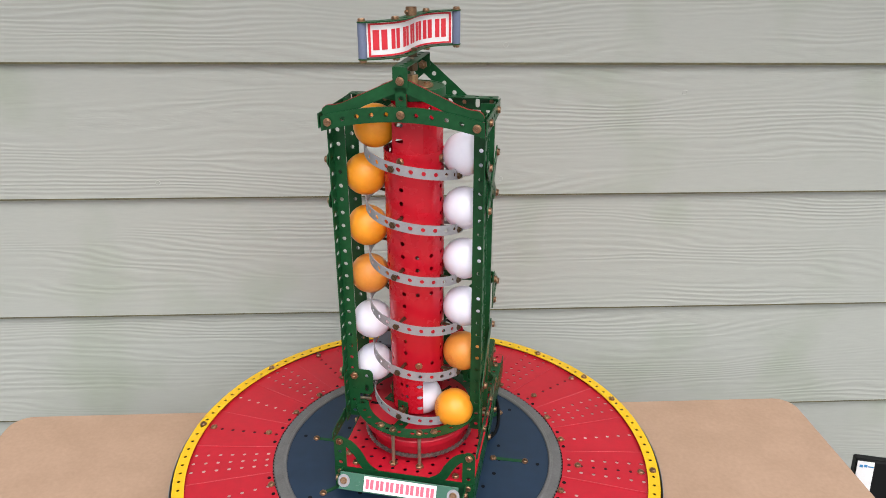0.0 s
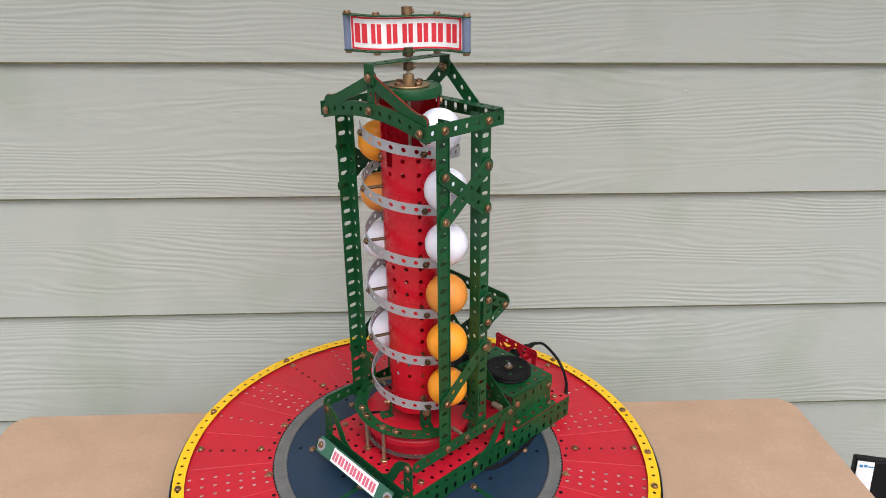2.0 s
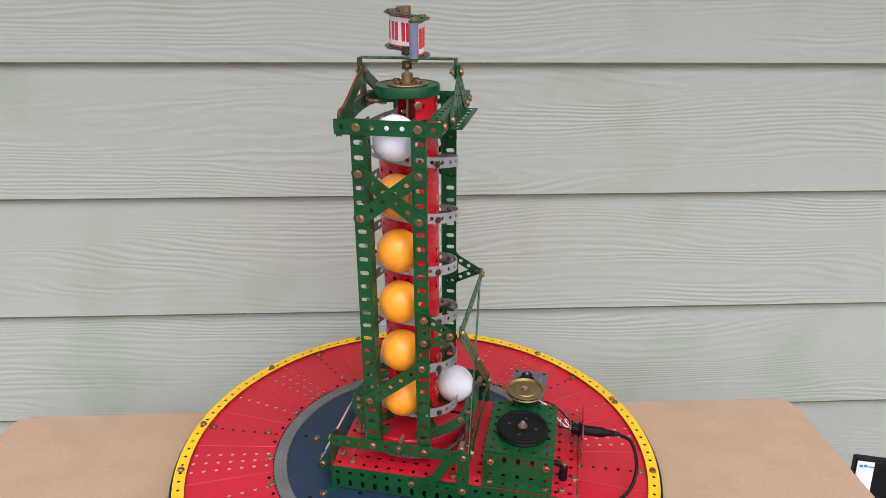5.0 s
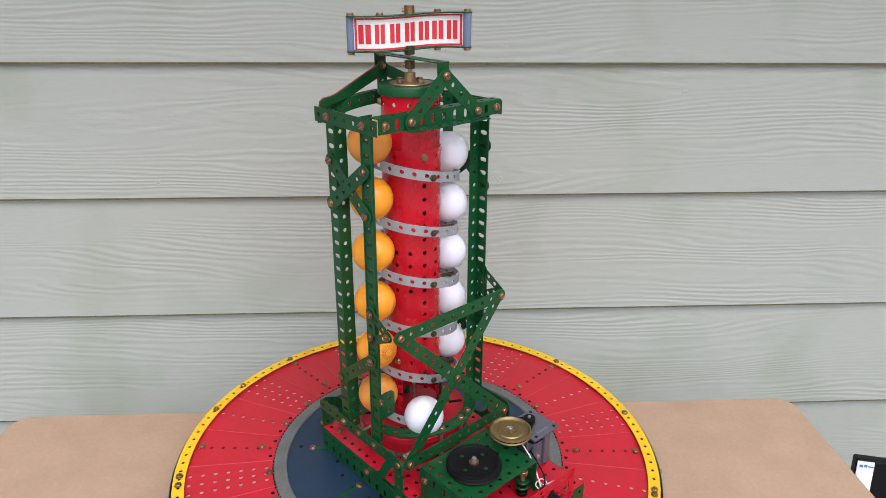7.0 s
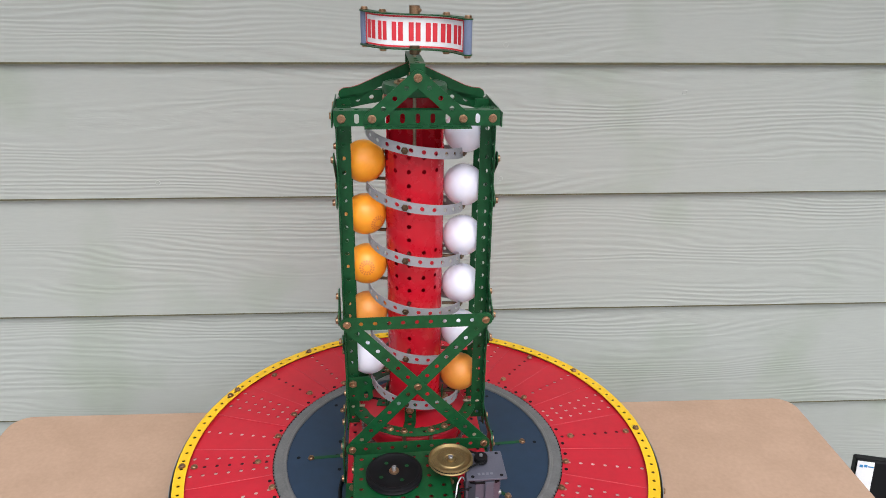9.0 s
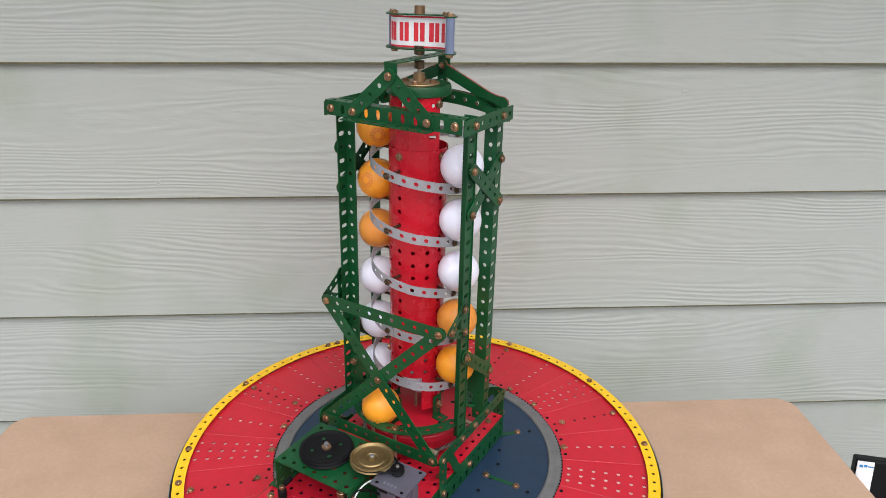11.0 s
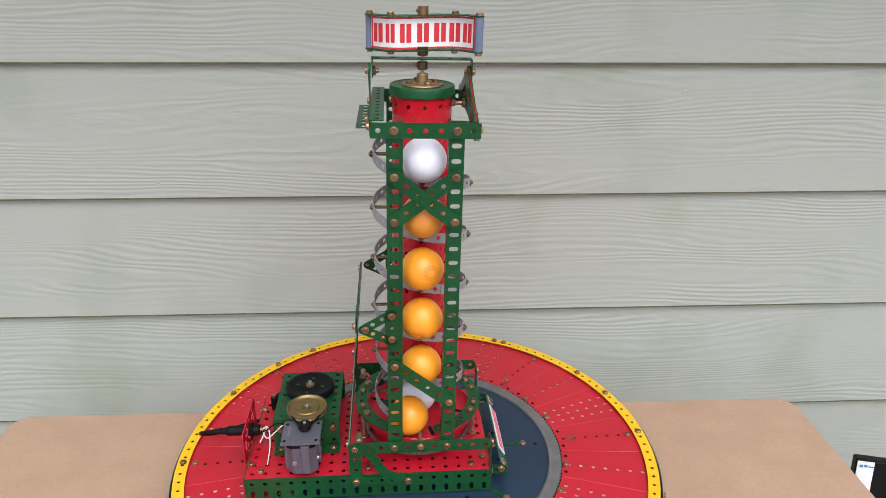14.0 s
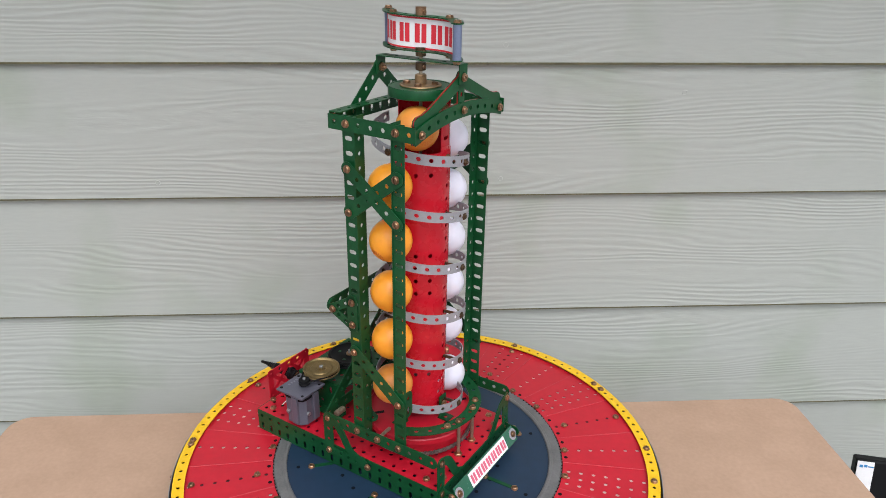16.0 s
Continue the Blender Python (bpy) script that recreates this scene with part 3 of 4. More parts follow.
def build_base():
    g = sheet(11, 19)
    part("base_plate", placed(g, Matrix.Translation((0, 4 * P, 0.0058))), RED, tower, "red perforated base plate")
    kinds = lambda i, j: "o" if j == 1 else "v"
    side = sheet(19, 2, hole=kinds)
    for s in (1, -1):
        m = frame_m((s * SX, 4 * P, -P / 2), (0, s, 0), (0, 0, 1))
        part("base_girder", placed(side, m), GREEN, tower)
    end = sheet(11, 2, hole=kinds)
    for y, s in ((-5 * P - 0.0066, 1), (13 * P + 0.0066, -1)):
        part("base_girder", placed(end, frame_m((0, y, -P / 2), (s, 0, 0), (0, 0, 1))), GREEN, tower)
    # rails round the foot of the tower
    for s in (1, -1):
        part("rail", strip_between((s * (SX + 0.0012), -5 * P, ZR), (s * (SX + 0.0012), 5 * P, ZR), (s, 0, 0), 11), GREEN, tower)
        for y in (-2, 0, 2, 5):
            bolt(tower, (s * (SX + 0.0022), y * P, ZR), (s, 0, 0))
        gusset(tower, (s * (SX + 0.0023), 5 * P, ZR), (0, -1, 0), (0, 0, -1), (s, 0, 0))
        for y in (5, 1):
            bolt(tower, (s * (SX + 0.0034), y * P, 0.0), (s, 0, 0))
        gusset(tower, (s * 0.0645, -0.0690, 0.036), (-s, 0, 0), (0, 0, -1), (0, -1, 0))
        bolt(tower, (s * 0.0645, -0.0702, 0.036), (0, -1, 0))
        bolt(tower, (s * 0.0645, -0.0702, 0.0005), (0, -1, 0))
        for x, y in ((4.85, 4.1), (4.85, -4), (4, -5), (4.75, 12.4)):
            bolt(tower, (s * x * P, y * P, 0.0068), (0, 0, 1))
        # side lugs that tie rail and front
        part("guide_pin", rod((s * (SX + 0.004), 0, ZR), (s * 0.052, 0, ZR + 0.001), 0.0018), RODSTEEL, tower)
    part("rail", strip_between((-5 * P, 0.0690, ZR), (5 * P, 0.0690, ZR), (0, 1, 0), 11), GREEN, tower)
    for s in (1, -1):
        bolt(tower, (s * 5 * P, 0.0700, ZR), (0, 1, 0))


build_base()


def build_sign():
    """Sloped name board at the front foot."""
    m = Matrix.Translation((-0.002, -0.0850, 0.0015)) @ Matrix.Rotation(radians(60), 4, "X")
    board = part("sign_board", box(0.1180, 0.0172, 0.0012, 0.0004, m), PALEGREEN, tower, "pale green name board with a white label")
    label = part("label", box(0.0720, 0.0145, 0.0006, 0, m @ Matrix.Translation((0.002, 0, 0.0011))), PAPER, board)
    g = Geo()
    for k in range(14):
        g.add(*(lambda q: (q.v, q.f))(box(0.0031, 0.0090, 0.0004, 0, m @ Matrix.Translation((0.002 + (k // 2 - 3) * 0.0100 + (-0.0022, 0.0022)[k % 2], 0, 0.0016)))))
    part("lettering", g, PINKINK, board, "faded red bars in pairs")
    for s in (1, -1):
        q = m @ Matrix.Translation((s * 0.0545, 0, 0.0008))
        part("washer", lathe([(0.0, -0.0002), (0.0062, -0.0002), (0.0062, 0.0003), (0.0, 0.0003)], 24, q), SILVER, tower)
        part("bolt", BOLT, None, tower, at=q)
        part("sign_bracket", strip_between((s * 0.062, -0.0700, 0.0), (s * 0.062, -0.0830, -0.001), (s, 0, 0), 3, 0.011), GREEN, tower)
        bolt(tower, (s * 0.0632, -0.0815, 0.001), (s, 0, 0))


build_sign()


# ------------------------------------------------------------ tower: columns and top frame
def build_columns():
    n = 25
    zc = (ZT + ZR) / 2
    for sx in (1, -1):
        for sy in (1, -1):
            g = Geo()
            a = sheet(n, 1, hole=lambda i, j: "v", du=DZ, ext=0.0020, hr=0.0021)
            m = frame_m((sx * (SX - 0.0009), sy * 2 * P, zc), (0, 0, 1), (0, sx, 0))
            # the long side of the slots lies across the flange
            g.add(a.v, a.f, m)
            b = sheet(n, 1, du=DZ, hr=0.0019)
            m2 = frame_m((sx * (SX - 0.0063), sy * (2 * P - 0.0063), zc), (0, 0, 1), (sx, 0, 0))
            g.add(b.v, b.f, m2)
            part("column_girder", placed(g, LEAN), GREEN, tower)


def build_top():
    for s in (1, -1):
        x = s * (SX + 0.0010)
        part("top_strip", placed(sheet(7, 1), LEAN @ frame_m((x, 0, ZT), (0, s, 0), (0, 0, 1))), GREEN, tower)
        for y in (-2, 2):
            bolt(tower, (x + s * 0.001, y * P, ZT), (s, 0, 0), LEAN)
        # cross brace and lower diagonal
        for a, b, k in (((-2 * P, 0.3115), (2 * P, 0.2724), 0), ((-2 * P, 0.2724), (2 * P, 0.3115), 1), ((-2 * P, 0.0908), (2 * P, 0.1311), 0)):
            xx = s * (SX + 0.0004 + 0.0011 * k)
            part("brace", strip_between((xx, a[0], a[1]), (xx, b[0], b[1]), (s, 0, 0), 6, lean=LEAN), GREEN, tower)
            for y, z in (a, b):
                bolt(tower, (s * (SX + 0.0024), y, z), (s, 0, 0), LEAN)
    # front: arched strip and gable frame
    yf = -0.0425

    def arch(u, v, w):
        f = u / (5 * P)
        return (u, yf - w, 0.3495 + 0.0085 * (1 - f * f) + v)
    part("arch_strip", placed(sheet(11, 1, warp=arch), LEAN), GREEN, tower, "green curved front strip")
    for x, z in ((-5 * P, 0.3495), (0, 0.358), (5 * P, 0.3495)):
        bolt(tower, (x, yf - 0.002, z), (0, -1, 0), LEAN)
    part("long_bolt", placed(rod((0, yf + 0.001, 0.358), (0, yf + 0.0165, 0.358), 0.0018), LEAN), BRASS, tower)
    bolt(tower, (0, yf + 0.0046, 0.358), (0, 1, 0), LEAN, nut=True)
    # gable frame in three layers, red between two green ones
    arm = [(0.0, 0.3885), (0.007, 0.3852), (0.050, 0.3658), (0.0565, 0.3638), (0.0645, 0.3630), (0.0680, 0.3605), (0.0690, 0.3570), (0.0670, 0.3535), (0.0630, 0.3515), (0.0500, 0.3522), (0.0450, 0.3570), (0.0300, 0.3645), (0.0060, 0.3745), (0.0, 0.3770)]
    for y, mat, label, grow in ((yf + 0.0016, GREEN, "", 0.0), (yf + 0.0027, DARKRED, "thin red layer between the green gable layers", 0.0004), (yf + 0.0038, GREEN, "", 0.0)):
        g = Geo()
        n = len(arm)
        for s in (1, -1):
            vs = [(s * x, yy, z + (grow if k < 7 else 0)) for yy in (y, y - 0.0009) for k, (x, z) in enumerate(arm)]
            g.add(vs, [list(range(n)), list(range(n, 2 * n))] + [(k, (k + 1) % n, n + (k + 1) % n, n + k) for k in range(n)])
        post = strip_between((0, y - 0.0009, 0.386), (0, y - 0.0009, 0.356), (0, 1, 0), 3, 0.0092)
        g.add(post.v, post.f)

        def bar(u, v, w, y=y):
            return (u, y - 0.0009 + w, 0.3495 + 0.0085 * (1 - (u / (5 * P)) ** 2) + v)
        rail = sheet(11, 1, warp=bar, dv=0.0118)
        g.add(rail.v, rail.f)
        part("gable_frame" if mat == GREEN else "gable_backing", placed(g, LEAN), mat, tower, label)
    bolt(tower, (0, yf - 0.0012, 0.3852), (0, -1, 0), LEAN)
    # back: slotted girder with a flange, two sloping strips
    yb = 0.0440
    g = Geo()
    a = sheet(11, 1, hole=lambda i, j: "v")
    g.add(a.v, a.f, frame_m((0, yb, ZT + 0.0014), (-1, 0, 0), (0, 0, 1)))
    b = sheet(11, 1, dv=0.011)
    g.add(b.v, b.f, frame_m((0, yb - 0.0050, ZT + 0.0072), (1, 0, 0), (0, 1, 0)))
    part("back_girder", placed(g, LEAN), GREEN, tower)
    part("flange_strip", placed(sheet(7, 1, dv=0.0125, hole=lambda i, j: "u"), LEAN @ frame_m((0, yb + 0.0066, ZT - 0.0050), (1, 0, 0), (0, 1, 0))), GREEN, tower)
    for s in (1, -1):
        part("slope_strip", strip_between((s * 3 * P, yb + 0.0014 + 0.0006 * s, 0.3516), (0, yb + 0.0014 + 0.0006 * s, 0.3852), (0, 1, 0), 5, lean=LEAN), GREEN, tower)
        bolt(tower, (s * 3 * P, yb + 0.0030, 0.3516), (0, 1, 0), LEAN)
        bolt(tower, (s * 5 * P, yb + 0.0012, 0.3516), (0, 1, 0), LEAN)
    bolt(tower, (0, yb + 0.0034, 0.3852), (0, 1, 0), LEAN)
    # bridge across the top that holds the shaft
    g = Geo()
    a = sheet(7, 1, du=0.0865 / 7, dv=0.0125)
    g.add(a.v, a.f, frame_m((0, (yb + yf) / 2, 0.3955), (0, 1, 0), (-1, 0, 0)))
    for y in (yf + 0.0003, yb - 0.0003):
        c = sheet(1, 1, du=0.0125, dv=0.0165)
        g.add(c.v, c.f, frame_m((0, y, 0.3880), (1, 0, 0), (0, 0, 1)))
    part("top_bridge", placed(g, LEAN), GREEN, tower)
    for y, s in ((yf + 0.0012, 1), (yb - 0.0012, -1)):
        bolt(tower, (0, y, 0.3852), (0, s, 0), LEAN, nut=True)


def build_back_brace():
    yq, zq = 0.0572, 0.1690
    part("cross_strip", strip_between((-5 * P, yq, zq), (5 * P, yq, zq), (0, 1, 0), 11), GREEN, tower)
    for s in (1, -1):
        part("diagonal_strip", strip_between((s * 5 * P, yq - 0.001 + 0.0006 * s, zq), (-s * 5 * P, 0.0680 + 0.0006 * s, ZR), (0, 1, 0), 15), GREEN, tower)
        bolt(tower, (s * 5 * P, yq + 0.0012, zq), (0, 1, 0))
        # triangular side lug from the rear column
        x = s * (SX + 0.0004)
        g = Geo()
        for (ya, za), (yb, zb), w, nh in (((2 * P, zq + 0.015), (2 * P, zq - 0.013), 0.0120, 3), ((2 * P, zq + 0.015), (0.0510, zq), 0.0085, 4), ((2 * P, zq - 0.013), (0.0510, zq), 0.0085, 4)):
            q = strip_between((x, ya, za), (x, yb, zb), (s, 0, 0), nh, w)
            g.add(q.v, q.f)
        part("side_lug", g, GREEN, tower)
        for y, z in ((2 * P, zq + 0.013), (2 * P, zq - 0.010), (0.0490, zq)):
            bolt(tower, (s * (SX + 0.0016), y, z), (s, 0, 0))
        # small plate on the inner side of each column foot
        lug = sheet(2, 2, hole=lambda i, j: "v" if (i, j) == (0, 0) else "o", du=0.0132, dv=0.0142, corner=True)
        part("lug_plate", placed(lug, frame_m((s * 0.0563, s * (2 * P - 0.0036), 0.0752), (s, 0, 0), (0, 0, 1))), GREEN, tower)
        bolt(tower, (s * 0.0622, s * (2 * P - 0.0036), 0.0824), (0, s, 0), nut=True)
    bolt(tower, (0, 0.0648, (zq + ZR) / 2), (0, 1, 0))


def build_ring():
    """Two curved guards round the ball tray, on threaded posts."""
    for a0 in (270, 90):
        def warp(u, v, w, a0=a0):
            a = radians(a0) + u / 0.0590
            return ((0.0590 + v) * math.cos(a), (0.0590 + v) * math.sin(a), 0.0470 + w)
        part("guard_strip", sheet(12, 1, warp=warp, du=0.0590 * radians(142) / 11, rounded=(True, True)), GREEN, tower, "green curved guard strip")
        for d in (-27, -13, 13, 27):
            a = radians(a0 + d)
            x, y = 0.059 * math.cos(a), 0.059 * math.sin(a)
            bolt(tower, (x, y, 0.0479), (0, 0, 1))
            if abs(d) == 13:
                part("post", rod((x, y, 0.0065), (x, y, 0.0468), 0.0018), RODSTEEL, tower)
                bolt(tower, (x, y, 0.0068), (0, 0, 1), nut=True)
                bolt(tower, (x, y, 0.0469), (0, 0, -1), nut=True)


build_columns()
build_top()
build_back_brace()
build_ring()


# ------------------------------------------------------------ rotor: drum, spiral and flag (turn together)
rotor = part("rotor", lathe([(0.0016, 0.02), (0.0016, 0.4040), (0.0012, 0.4042)], 12), RODSTEEL, tower, "steel shaft carrying the red drum, spiral and flag")
RD = 0.0272


def sa_sign(k, seg):
    """1 for the upper edge of a cell, -1 for the lower one, 0 for its sides."""
    m = math.sin(2 * math.pi * (k + 0.5) / seg)
    return 0 if abs(m) < 0.707 else 1 if m > 0 else -1


def build_drum():
    # three sleeves, one inside the next: four full columns of holes, full rings near the sleeve ends
    step, dz, z_first, rows = 14.5, 0.012935, 0.3128, 21
    rings = (0, 1, 7, 8, 9, 10, 16, 17)
    az = [(27.0 + step * i, step / 2) for i in range(24)] + [(27.0 + 24 * step - step / 2 + 6.0, 6.0)]

    def hole(i, j):
        a = az[i][0]
        if j >= 18 and 64 < a < 165:                                      # opening at the foot
            return None
        if j == 0 and abs((a - 228 + 180) % 360 - 180) < 7:              # notch at the top edge
            return None
        if j >= 18:
            return "u" if i == 2 else "o" if i % 6 == 0 else ""
        return "o" if i < 24 and (i % 6 == 0 or (i % 2 == 0 and j in rings)) else ""
    seg = 8
    vs, fs = [], []
    for i, (mid, half) in enumerate(az):
        for j in range(rows):
            kind = hole(i, j)
            if kind is None:
                continue
            o = len(vs)
            cu, cz = radians(mid), z_first - dz * j
            ro = RD - 0.0005 * ((j >= 9) + (j >= 18))
            for rr in (ro, ro - 0.0008):
                for hol in (0, 1):
                    for k in range(seg):
                        a = 2 * math.pi * k / seg
                        ca, sa = math.cos(a), math.sin(a)
                        q = 1 / max(abs(ca), abs(sa))
                        if hol:
                            da, dh = (0.0021 * ca + (math.copysign(0.0011, ca) if kind == "u" and abs(ca) > 0.01 else 0)) / RD, 0.0021 * sa
                        else:
                            da, dh = ca * q * radians(half), sa * q * dz / 2
                        vs.append((rr * math.cos(cu + da), rr * math.sin(cu + da), cz + dh))
            for k in range(seg):
                k2 = (k + 1) % seg
                if kind:
                    fs += [(o + k, o + k2, o + seg + k2, o + seg + k), (o + 2 * seg + k, o + 2 * seg + k2, o + 3 * seg + k2, o + 3 * seg + k), (o + seg + k, o + seg + k2, o + 3 * seg + k2, o + 3 * seg + k)]
                if j in (0, 8, 17, 20) and (sa_sign(k, seg) == (1 if j == 0 else -1)):
                    fs.append((o + k, o + 2 * seg + k, o + 2 * seg + k2, o + k2))
            if not kind:
                for b in (o, o + 2 * seg):
                    fs.append([b + k for k in range(seg)])
    drum = part("drum", Geo().add(vs, fs), DRUMRED, rotor, "bright red perforated drum", smooth=30)
    for deg, z in ((27, z_first), (114, z_first), (55, z_first - 16 * dz), (288, z_first - 19 * dz), (201, z_first)):
        a = radians(deg)
        bolt(rotor, (RD * math.cos(a), RD * math.sin(a), z), (math.cos(a), math.sin(a), 0))
    # upper half shell
    a_lead, a_trail = -141 + 150, -314 + 150
    arc = radians(360 - (a_lead - a_trail))
    rs, n = RD - 0.0016, 6

    def shell(u, v, w):
        a = radians(a_lead) + arc / 2 + u / rs
        return ((rs + w) * math.cos(a), (rs + w) * math.sin(a), 0.3310 + v)
    part("upper_shell", sheet(n, 5, hole=lambda i, j: "u" if i in (0, n - 1) and j < 4 else "o" if j == 4 else "", warp=shell, du=arc * rs / n, dv=0.0138, hr=0.0018), DRUMRED, rotor, smooth=30)
    for deg in (13, 192):
        a = radians(deg)
        bolt(rotor, (RD * math.cos(a), RD * math.sin(a), 0.3595), (math.cos(a), math.sin(a), 0))
    part("cap", lathe([(0.0, 0.3655), (0.0278, 0.3655), (0.0288, 0.3662), (0.0288, 0.3722), (0.0280, 0.3742), (0.0264, 0.3742), (0.0260, 0.3738), (0.0, 0.3738)], 48), GREEN, rotor, "green flanged cap", smooth=35)
    part("hub", lathe([(0.0, 0.3738), (0.0180, 0.3738), (0.0184, 0.3744), (0.0180, 0.3752), (0.0056, 0.3756), (0.0050, 0.3752), (0.0050, 0.3828), (0.0044, 0.3834), (0.0, 0.3834)], 36), DUSTYBRASS, rotor, "brass bush wheel", smooth=35)
    for k in range(4):
        a = radians(45 + 90 * k)
        bolt(rotor, (0.0125 * math.cos(a), 0.0125 * math.sin(a), 0.3754), (0, 0, 1))
    for z0, z1, mat in ((0.3868, 0.3935, DARKBRASS), (0.3985, 0.4060, DARKBRASS), (0.4310, 0.4388, BRASS)):
        part("collar", lathe([(0.0016, z0), (0.0042, z0), (0.0046, z0 + 0.0004), (0.0046, z1 - 0.0004), (0.0042, z1), (0.0016, z1)], 24), mat, rotor, smooth=35)
        part("grub_screw", rod((0.003, 0, (z0 + z1) / 2), (0.0062, 0.0, (z0 + z1) / 2), 0.0016), BRASS, rotor)
    # tray disc and drive wheel with chain
    part("tray_disc", lathe([(0.0, 0.0290), (0.0545, 0.0290), (0.0560, 0.0300), (0.0560, 0.0352), (0.0550, 0.0362), (0.0, 0.0362)], 64), RED, rotor, "red tray disc", smooth=35)
    part("drive_wheel", lathe([(0.0, 0.0085), (0.0470, 0.0085), (0.0470, 0.0290), (0.0, 0.0290)], 48), RED, rotor, smooth=35)
    for k in range(4):
        a = radians(20 + 90 * k)
        x, y = 0.0315 * math.cos(a), 0.0315 * math.sin(a)
        m = Matrix.Rotation(a, 4, "Z")
        part("drum_bracket", placed(sheet(1, 2, du=0.0115, thick=0.001), m @ frame_m((0.0285, 0, 0.0495), (0, 1, 0), (0, 0, 1))), GREEN, rotor)
        part("drum_foot", placed(sheet(1, 1, du=0.0115), m @ frame_m((0.0335, 0, 0.0364), (0, 1, 0), (-1, 0, 0))), GREEN, rotor)
        bolt(rotor, (0.0300 * math.cos(a), 0.0300 * math.sin(a), 0.0520), (math.cos(a), math.sin(a), 0), nut=True)
    # black strips on the tray paint the dark of slots that are not cut
    for k in range(6):
        a = radians(60 * k + 10)
        part("slot", box(0.014, 0.0036, 0.0004, 0, Matrix.Rotation(a, 4, "Z") @ Matrix.Translation((0.045, 0, 0.0363))), BLACK, rotor)


def build_spiral():
    """Flat steel strip wound up the drum, on stand-off bolts."""
    top_a, bot_a = -322.6 + 150.0, -60.0 + 150.0 + 5 * 360.0
    z_top, z_bot = 0.3400, 0.0474
    R = 0.0435
    total = radians(bot_a - top_a)

    def spiral_z(a):
        """Height of the strip after the angle a from its top end; the winding hangs a little askew."""
        return z_top + (z_bot - z_top) * a / total + 0.0010 * math.cos(radians(top_a) + a - radians(70))
    pieces = 6
    per = total / pieces
    for k in range(pieces):
        s0 = k * per
        length = per * R
        n = 24

        def warp(u, v, w, s0=s0):
            a = s0 + per / 2 + u / R
            ang = radians(top_a) + a
            z = spiral_z(a)
            r = R + w + (0.0009 if (k % 2) else 0)
            return (r * math.cos(ang), r * math.sin(ang), z + v)
        part("spiral_strip", sheet(n, 1, warp=warp, du=length / n, dv=0.0095, thick=0.0009, hr=0.0020), SILVER, rotor, "thin silver-grey perforated spiral strip")
    steps = [math.radians(d - top_a) for d in [c + 360.0 * k for k in range(-1, 6) for c in (27, 114, 201, 288)] if top_a + 3 < d < bot_a - 2]
    for a in steps:
        ang = radians(top_a) + a
        z = spiral_z(a)
        c, s = math.cos(ang), math.sin(ang)
        if z < 0.322:
            part("stand_off", rod((RD * c, RD * s, z - 0.001), ((R + 0.003) * c, (R + 0.003) * s, z - 0.001), 0.0016, 8), DARKBRASS, rotor)
        part("spiral_nut", SMALLNUT, None, rotor, at=Matrix.Translation(((R + 0.001) * c, (R + 0.001) * s, z - 0.001)) @ Vector((c, s, 0)).to_track_quat("Z", "Y").to_matrix().to_4x4())


FL, FA, F_SET, F_DROOP = 0.0500, 0.0112, radians(1), 0.033   # the flag hangs lower at its leading end


def flag_point(u, z, off=0.0):
    """On the wavy flag: u along it, +u towards the tube that leads at the start."""
    v = FA * math.sin(math.pi * u / FL)
    dv = FA * math.pi / FL * math.cos(math.pi * u / FL)
    n = Vector((-dv, 1.0)).normalized()
    x, y = u + n.x * off, v + n.y * off
    c, d = math.cos(F_SET), math.sin(F_SET)
    return (c * x - d * y, d * x + c * y, z - F_DROOP * u)


def ribbon(u0, u1, z0, z1, o0, o1, n=24):
    vs, fs = [], []
    for k in range(n + 1):
        u = u0 + (u1 - u0) * k / n
        vs += [flag_point(u, z0, o0), flag_point(u, z1, o0), flag_point(u, z1, o1), flag_point(u, z0, o1)]
    for k in range(n):
        for i in range(4):
            j = (i + 1) % 4
            fs.append((k * 4 + i, k * 4 + 4 + i, k * 4 + 4 + j, k * 4 + j))
    fs += [(0, 1, 2, 3), (n * 4 + 3, n * 4 + 2, n * 4 + 1, n * 4)]
    return Geo().add(vs, fs)


